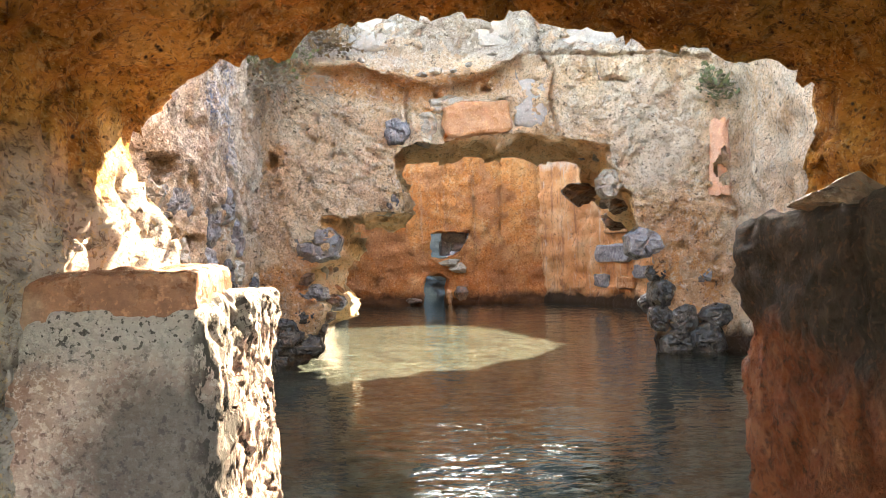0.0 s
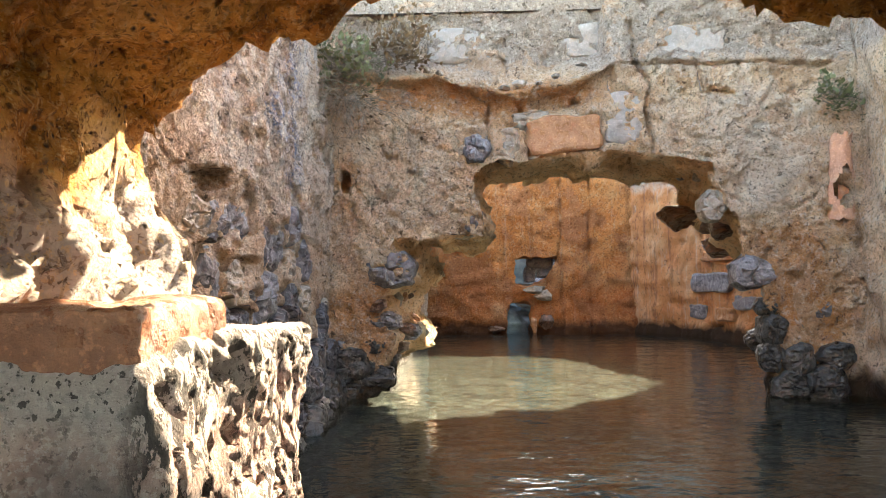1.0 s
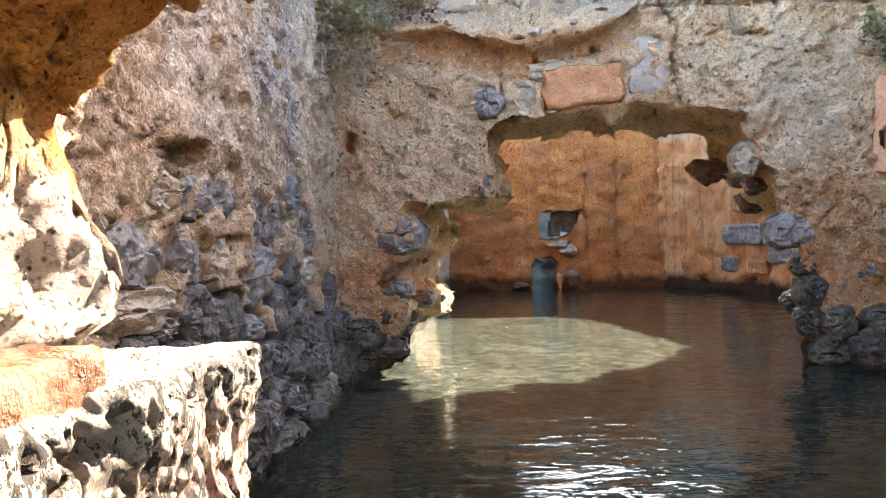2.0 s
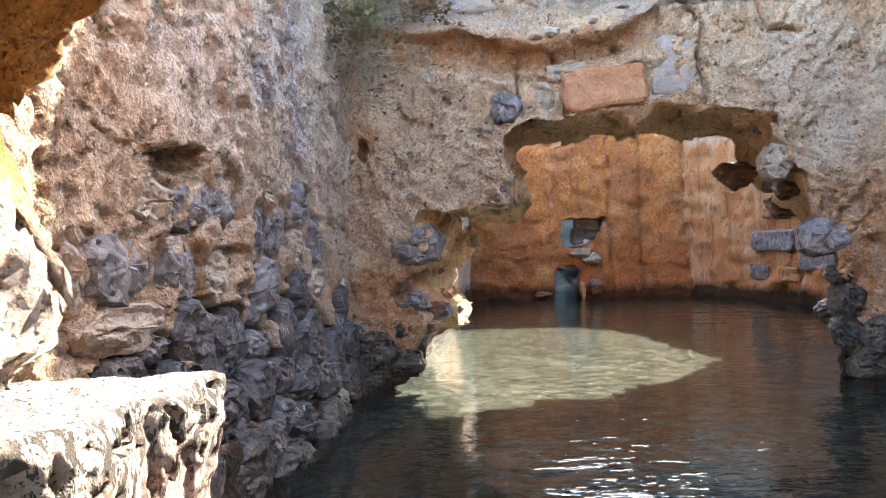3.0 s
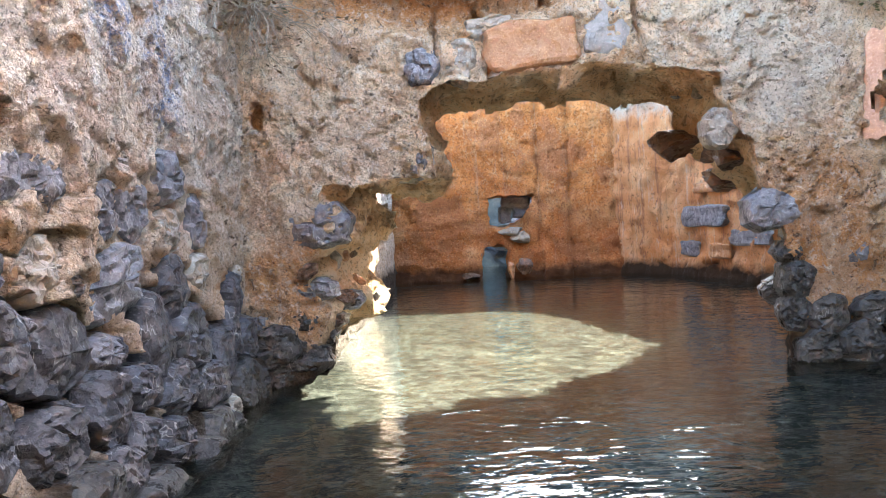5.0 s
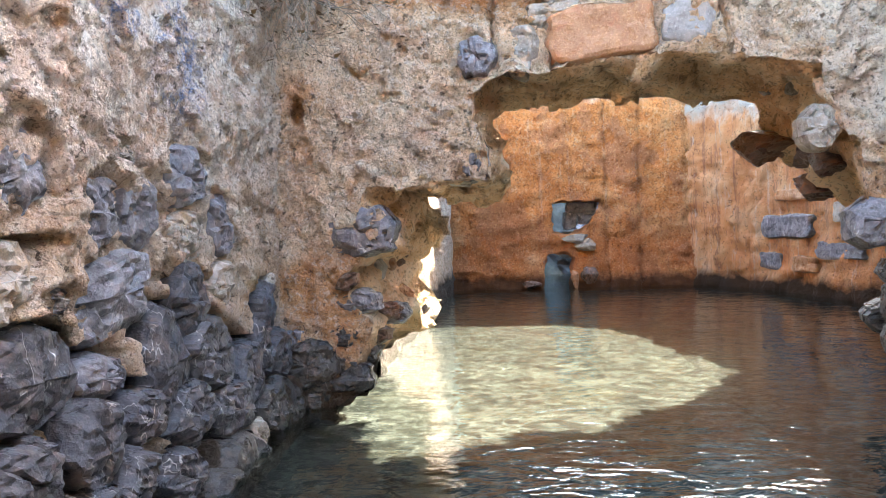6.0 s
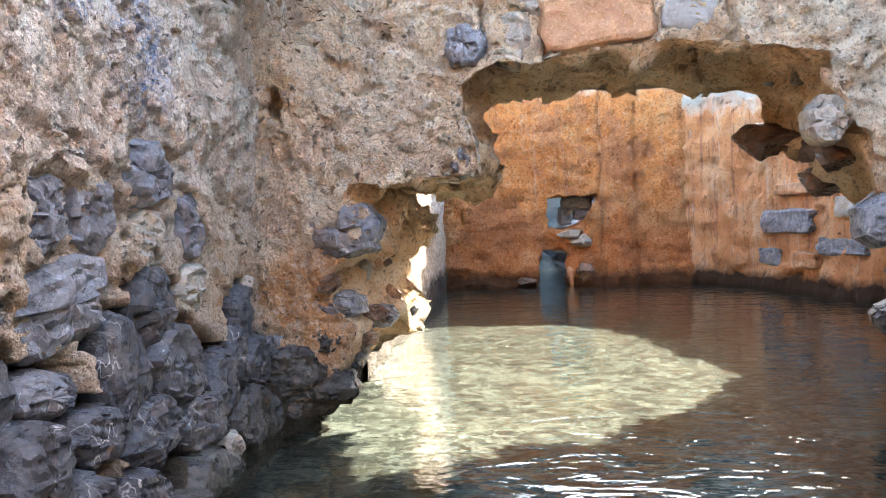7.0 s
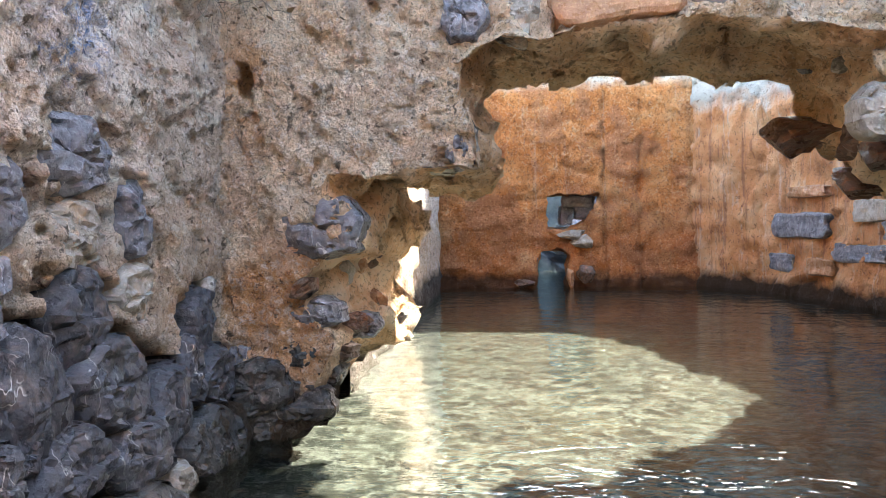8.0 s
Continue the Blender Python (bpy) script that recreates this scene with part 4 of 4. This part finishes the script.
# ---- stones of the front wall: x, height, length, height, depth behind the face ----
for mat, some in ((GREYSTONE, [(1.1, 2.92, 0.4, 0.42, 0.05), (1.38, 3.21, 0.46, 0.28, 0.06), (0.57, 2.08, 0.46, 0.42, 0.08), (3.5, 2.18, 0.3, 0.34, 0.06), (4.33, 0.76, 0.3, 0.33, 0.05), (4.47, 0.27, 0.26, 0.26, 0.03)]),
                  (BLUESTONE, [(-0.29, 1.48, 0.6, 0.48, -0.01), (0.74, 2.88, 0.3, 0.38, -0.04), (3.88, 1.41, 0.46, 0.38, -0.06), (-0.34, 0.86, 0.34, 0.22, 0.05), (-0.1, 0.72, 0.26, 0.22, 0.5), (4.61, 0.97, 0.36, 0.26, 0.06), (0.68, 2.0, 0.2, 0.3, 0.02), (-0.89, 0.51, 0.26, 0.36, 0.0)]),
                  (WETSTONE, [(-0.55, 0.24, 0.56, 0.36, 0.1), (-0.34, 0.42, 0.3, 0.24, 0.3), (-0.46, 0.6, 0.3, 0.2, 0.1), (-0.75, 0.36, 0.5, 0.4, 0.0), (-0.8, 0.1, 0.5, 0.3, 0.1), (4.1, 0.77, 0.28, 0.36, 0.05), (4.08, 0.45, 0.3, 0.36, 0.05), (4.36, 0.4, 0.36, 0.4, 0.0), (4.65, 0.14, 0.46, 0.4, -0.05), (4.25, 0.12, 0.4, 0.34, 0.0), (4.05, 1.0, 0.24, 0.2, 0.1), (4.2, 0.6, 0.5, 0.3, 0.5), (4.8, 0.45, 0.4, 0.3, 0.0)]),
                  (DARKROCK, [(3.52, 2.2, 0.76, 0.42, 1.75), (4.0, 1.76, 0.6, 0.32, 1.6), (3.85, 2.1, 0.5, 0.5, 1.2), (3.75, 1.95, 0.4, 0.3, 0.7), (-0.22, 1.2, 0.34, 0.5, 1.3), (-0.2, 0.78, 0.3, 0.4, 1.3), (-0.26, 1.55, 0.4, 0.3, 1.3)])):
    for x, z, w, h, d in some:
        if mat == DARKROCK:
            stone(wall_front, mat, x, FRONT + d, z, w * 1.2, 0.6, h * 1.2, spin.randrange(6), (spin.uniform(-8, 8), spin.uniform(-12, 12), spin.uniform(-20, 20)))
            continue
        set_stone(wall_front, mat, x, FRONT + d + (-0.02 if mat == WETSTONE else 0.085), z, 0.36, w * 1.12, h * 1.14, spin.randrange(8), (spin.choice((0, 180)), spin.uniform(-6, 6), -90 + spin.uniform(-12, 12)))
for mat, some in ((BROWNSTONE, [(1.76, 3.02, 0.86, 0.44, -6)]), (ASHLAR, [(2.12, 4.24, 0.6, 0.42, 0), (3.26, 4.13, 0.84, 0.42, 2), (0.55, 4.2, 0.9, 0.42, 0), (2.45, 3.62, 0.32, 0.28, 0), (3.56, 3.66, 0.44, 0.26, 0), (4.1, 3.7, 0.4, 0.2, 0), (2.45, 3.22, 0.42, 0.6, 3)])):
    for k, (x, z, w, h, a) in enumerate(some):
        squared(wall_front, mat, x, FRONT + (0.5 if z > 3.9 and x < 2.3 else 0.27 if z > 3.6 else 0.17 if z > 3.1 else 0.11), z, w, 0.32, h, k, (0, a, spin.uniform(-3, 3)))

# broken clay drain pipe let into the corner
def pipe_row(r, z):
    row = []
    for i in range(25):
        w = math.pi * (0.58 + 1.84 * i / 24)
        lean = 0.03 * noise.noise(Vector((i * 0.4, z * 4, r)))
        row.append(Vector((4.91 + (r + lean) * math.cos(w), FRONT + 0.05 + (r + lean) * math.sin(w), z + 0.06 * noise.noise(Vector((i * 0.6, z, 2))))))
    return row


def hole_edge(p):
    return math.hypot((p.x - 4.92) / 0.11, (p.z - 2.35) / 0.24) + 0.3 * noise.noise(p * 9) < 1 and p.y < FRONT + 0.05


pv, pf = band([pipe_row(0.14, z) for z in np.linspace(2.0, 2.98, 60)], False)
shell = pv, [f for f in pf if not hole_edge(sum((pv[i] for i in f), Vector()) / 4)]
mesh_object("clay_pipe", *shell, CLAY, wall_front, "broken terracotta drain pipe set in the wall's corner")

# rubble that crumbles out of the arch's broken edge
for k in range(80):
    u, v = ARCH[spin.randrange(len(ARCH))]
    d = spin.uniform(0.0, 1.8)
    if 0.1 < v and (v < 1.7 or u > 3.3) or spin.random() < 0.12:
        grow = (0.1 + 1.1 * max(0.0, min(1.0, (2.0 - v) / 0.5)) if u > 3.2 else left_swell(v) if u < 0.6 else 0.0) * d / DEEP
        r = spin.uniform(0.08, 0.22)
        mat = WETSTONE if v < 0.5 else (GREYSTONE, DARKROCK, BROWNSTONE, BLUESTONE)[k % 4]
        set_stone(wall_front, mat, u + grow, FRONT + d, v, r, r * 1.3, r * 0.8, k, (spin.uniform(0, 360), spin.uniform(-20, 20), -90 + spin.uniform(-40, 40)))

for k in range(9):
    x = spin.uniform(0.1, 2.2)
    stone(wall_front, GREYSTONE, x, FRONT - 0.02, lip(x) + spin.uniform(0.04, 0.16), spin.uniform(0.08, 0.26), 0.2, spin.uniform(0.05, 0.12), k)

# ---- squared stones of the inner room's side wall ----
place, size = east_at(1)
for k, (u, z, w, h) in enumerate(((1.1, 1.28, 1.5, 0.42), (0.55, 0.62, 0.7, 0.36), (2.6, 0.82, 1.3, 0.3), (2.9, 1.45, 0.9, 0.34), (1.6, 0.55, 0.7, 0.3), (3.6, 1.2, 0.9, 0.35), (1.4, 1.9, 1.0, 0.2), (2.4, 2.1, 0.8, 0.2))):
    p = place(u, z)
    squared(wall_east, (BLUESTONE, BLUESTONE, BLUESTONE, GREYSTONE, BROWNSTONE, BLUESTONE, BROWNSTONE, GREYSTONE)[k], p.x + 0.07, p.y + 0.02, p.z, w, 0.3, h, k, (0, 0, -74.5))
place, size = east_at(0)
for k in range(16):
    u, lift = spin.uniform(0, size), spin.uniform(0.0, 0.12)
    p = place(u, 4.25)
    stone(wall_east, GREYSTONE, p.x + spin.uniform(0.1, 0.5), p.y + spin.uniform(0.1, 0.4), p.z + lift, spin.uniform(0.15, 0.4), spin.uniform(0.15, 0.4), spin.uniform(0.12, 0.34), k)
for k in range(12):
    x = 2.2 + 0.25 * k
    stone(wall_back_room, GREYSTONE, x, BACK + 0.25, back_top(x) + 0.02, spin.uniform(0.2, 0.45), 0.35, spin.uniform(0.12, 0.3), k)
place, size = east_at(1)
for k in range(14):
    u = spin.uniform(0, 2.6)
    p = place(u, 4.2)
    stone(wall_east, GREYSTONE, p.x + 0.2, p.y + 0.1, p.z + 0.05, spin.uniform(0.2, 0.5), spin.uniform(0.2, 0.5), spin.uniform(0.15, 0.4), k)

# ---- stones in the doorway and the shore outside ----
for mat, x, y, z, w, d, h in ((GREYSTONE, 2.25, 21.2, 1.1, 0.8, 0.5, 0.3), (GREYSTONE, 2.25, 21.95, 1.2, 1.0, 0.4, 0.2), (BROWNSTONE, 2.22, 21.1, 0.22, 0.3, 0.3, 0.5), (GREYSTONE, 2.5, 21.15, 0.95, 0.6, 0.4, 0.42), (DARKROCK, 2.5, 21.1, 0.28, 0.5, 0.4, 0.5), (DARKROCK, 1.25, 21.1, 0.1, 0.6, 0.4, 0.26)):
    stone(wall_back_room, mat, x, y, z, w, d, h, spin.randrange(6))
for k, (x, y, z, w, h) in enumerate(((2.45, 21.85, 1.8, 0.66, 0.26), (2.62, 21.8, 1.54, 0.5, 0.28), (2.18, 21.9, 1.5, 0.28, 0.4))):
    squared(wall_back_room, BLUESTONE, x, y, z, w, 0.3, h, k, (0, 3, 8 * k - 8))
for k, (x, y, z, r) in enumerate(((3.0, 24.2, 0.9, 2.6), (4.2, 25.0, 0.9, 2.8))):
    tagged(stone(None, BLUESTONE, x, y, z, r, r, r * 0.8, k, (0, 0, 40 * k), "shore_rock"), "big blue-grey boulder on the shore outside the doorway", "boulder", "boulders on the shore")


# ---- dry shrubs on the ledge ----
def shrub(name, x, y, z, reach, count, droop, seed, twig, leaf, leaves):
    rnd = random.Random(seed)
    tv, tf, lv2, lf = [], [], [], []

    def limb(p, d, length, r, depth):
        steps = 4
        ring = []
        for i in range(steps + 1):
            side = d.cross(Vector((0.3, 0.2, 1))).normalized()
            up = side.cross(d).normalized()
            w = r * (1 - 0.7 * i / steps)
            ring.append([p + side * w, p + (up - side * 0.5) * w, p - (up + side * 0.5) * w])
            if i < steps:
                p = p + d * length / steps
                d = (d + Vector((rnd.gauss(0, 0.25), rnd.gauss(0, 0.25), rnd.gauss(0, 0.25) - droop * 0.15))).normalized()
                if depth and rnd.random() < 0.8:
                    limb(p, (d + Vector((rnd.gauss(0, 0.6), rnd.gauss(0, 0.6), rnd.gauss(0, 0.6)))).normalized(), length * 0.55, r * 0.6, depth - 1)
                elif not depth and rnd.random() < leaves:
                    k, s = len(lv2), rnd.uniform(0.012, 0.03)
                    a, b = side * s, (up + d * 0.8) * s
                    lv2.extend([p - a * 0.4, p + b * 0.6 - a * 0.9, p + b * 1.8, p + b * 0.6 + a * 0.9])
                    lf.append((k, k + 1, k + 2, k + 3))
        v, f = band(ring)
        k = len(tv)
        tv.extend(v)
        tf.extend([tuple(i + k for i in q) for q in f])

    for _ in range(count):
        d = Vector((rnd.gauss(0.15, 0.6), rnd.gauss(-0.55, 0.4), rnd.gauss(0.5 - droop, 0.5))).normalized()
        limb(Vector((x, y, z)) + Vector((rnd.gauss(0, 0.12), rnd.gauss(0, 0.06), rnd.gauss(0, 0.05))), d, reach * rnd.uniform(0.6, 1.1), 0.006, 2)
    root = new(name)
    root.location = (x, y, z)
    shift = Vector((x, y, z))
    mesh_object("branch_tangle", [p - shift for p in tv], tf, twig, root)
    if lf:
        mesh_object("foliage", [p - shift for p in lv2], lf, leaf, root)
    return root


TWIG = twig_mat("dry_twigs", (0.16, 0.13, 0.1), (0.3, 0.26, 0.21))
LEAF = twig_mat("grey_green_leaves", (0.12, 0.14, 0.07), (0.16, 0.18, 0.1))
BROWNLEAF = twig_mat("withered_leaves", (0.14, 0.09, 0.05), (0.2, 0.14, 0.08))
tagged(shrub("shrub", -0.85, 9.75, 3.75, 0.5, 46, 0.1, 1, TWIG, LEAF, 0.6), "half-dry shrub with grey-green leaves in the wall's corner", "shrub")
tagged(shrub("shrub", -0.75, 9.8, 3.5, 0.55, 40, 0.9, 2, TWIG, BROWNLEAF, 0.1), "leafless dry shrub hanging down the wall's corner", "shrub")
tagged(shrub("shrub", -0.2, 10.05, 3.95, 0.45, 40, 0.0, 3, TWIG, BROWNLEAF, 0.5), "withered brown shrub on the ledge of the wall", "shrub")
tagged(shrub("shrub", 4.72, 9.85, 3.4, 0.2, 14, 0.3, 4, TWIG, LEAF, 0.7), "small tuft of weeds growing out of the plaster", "weed")
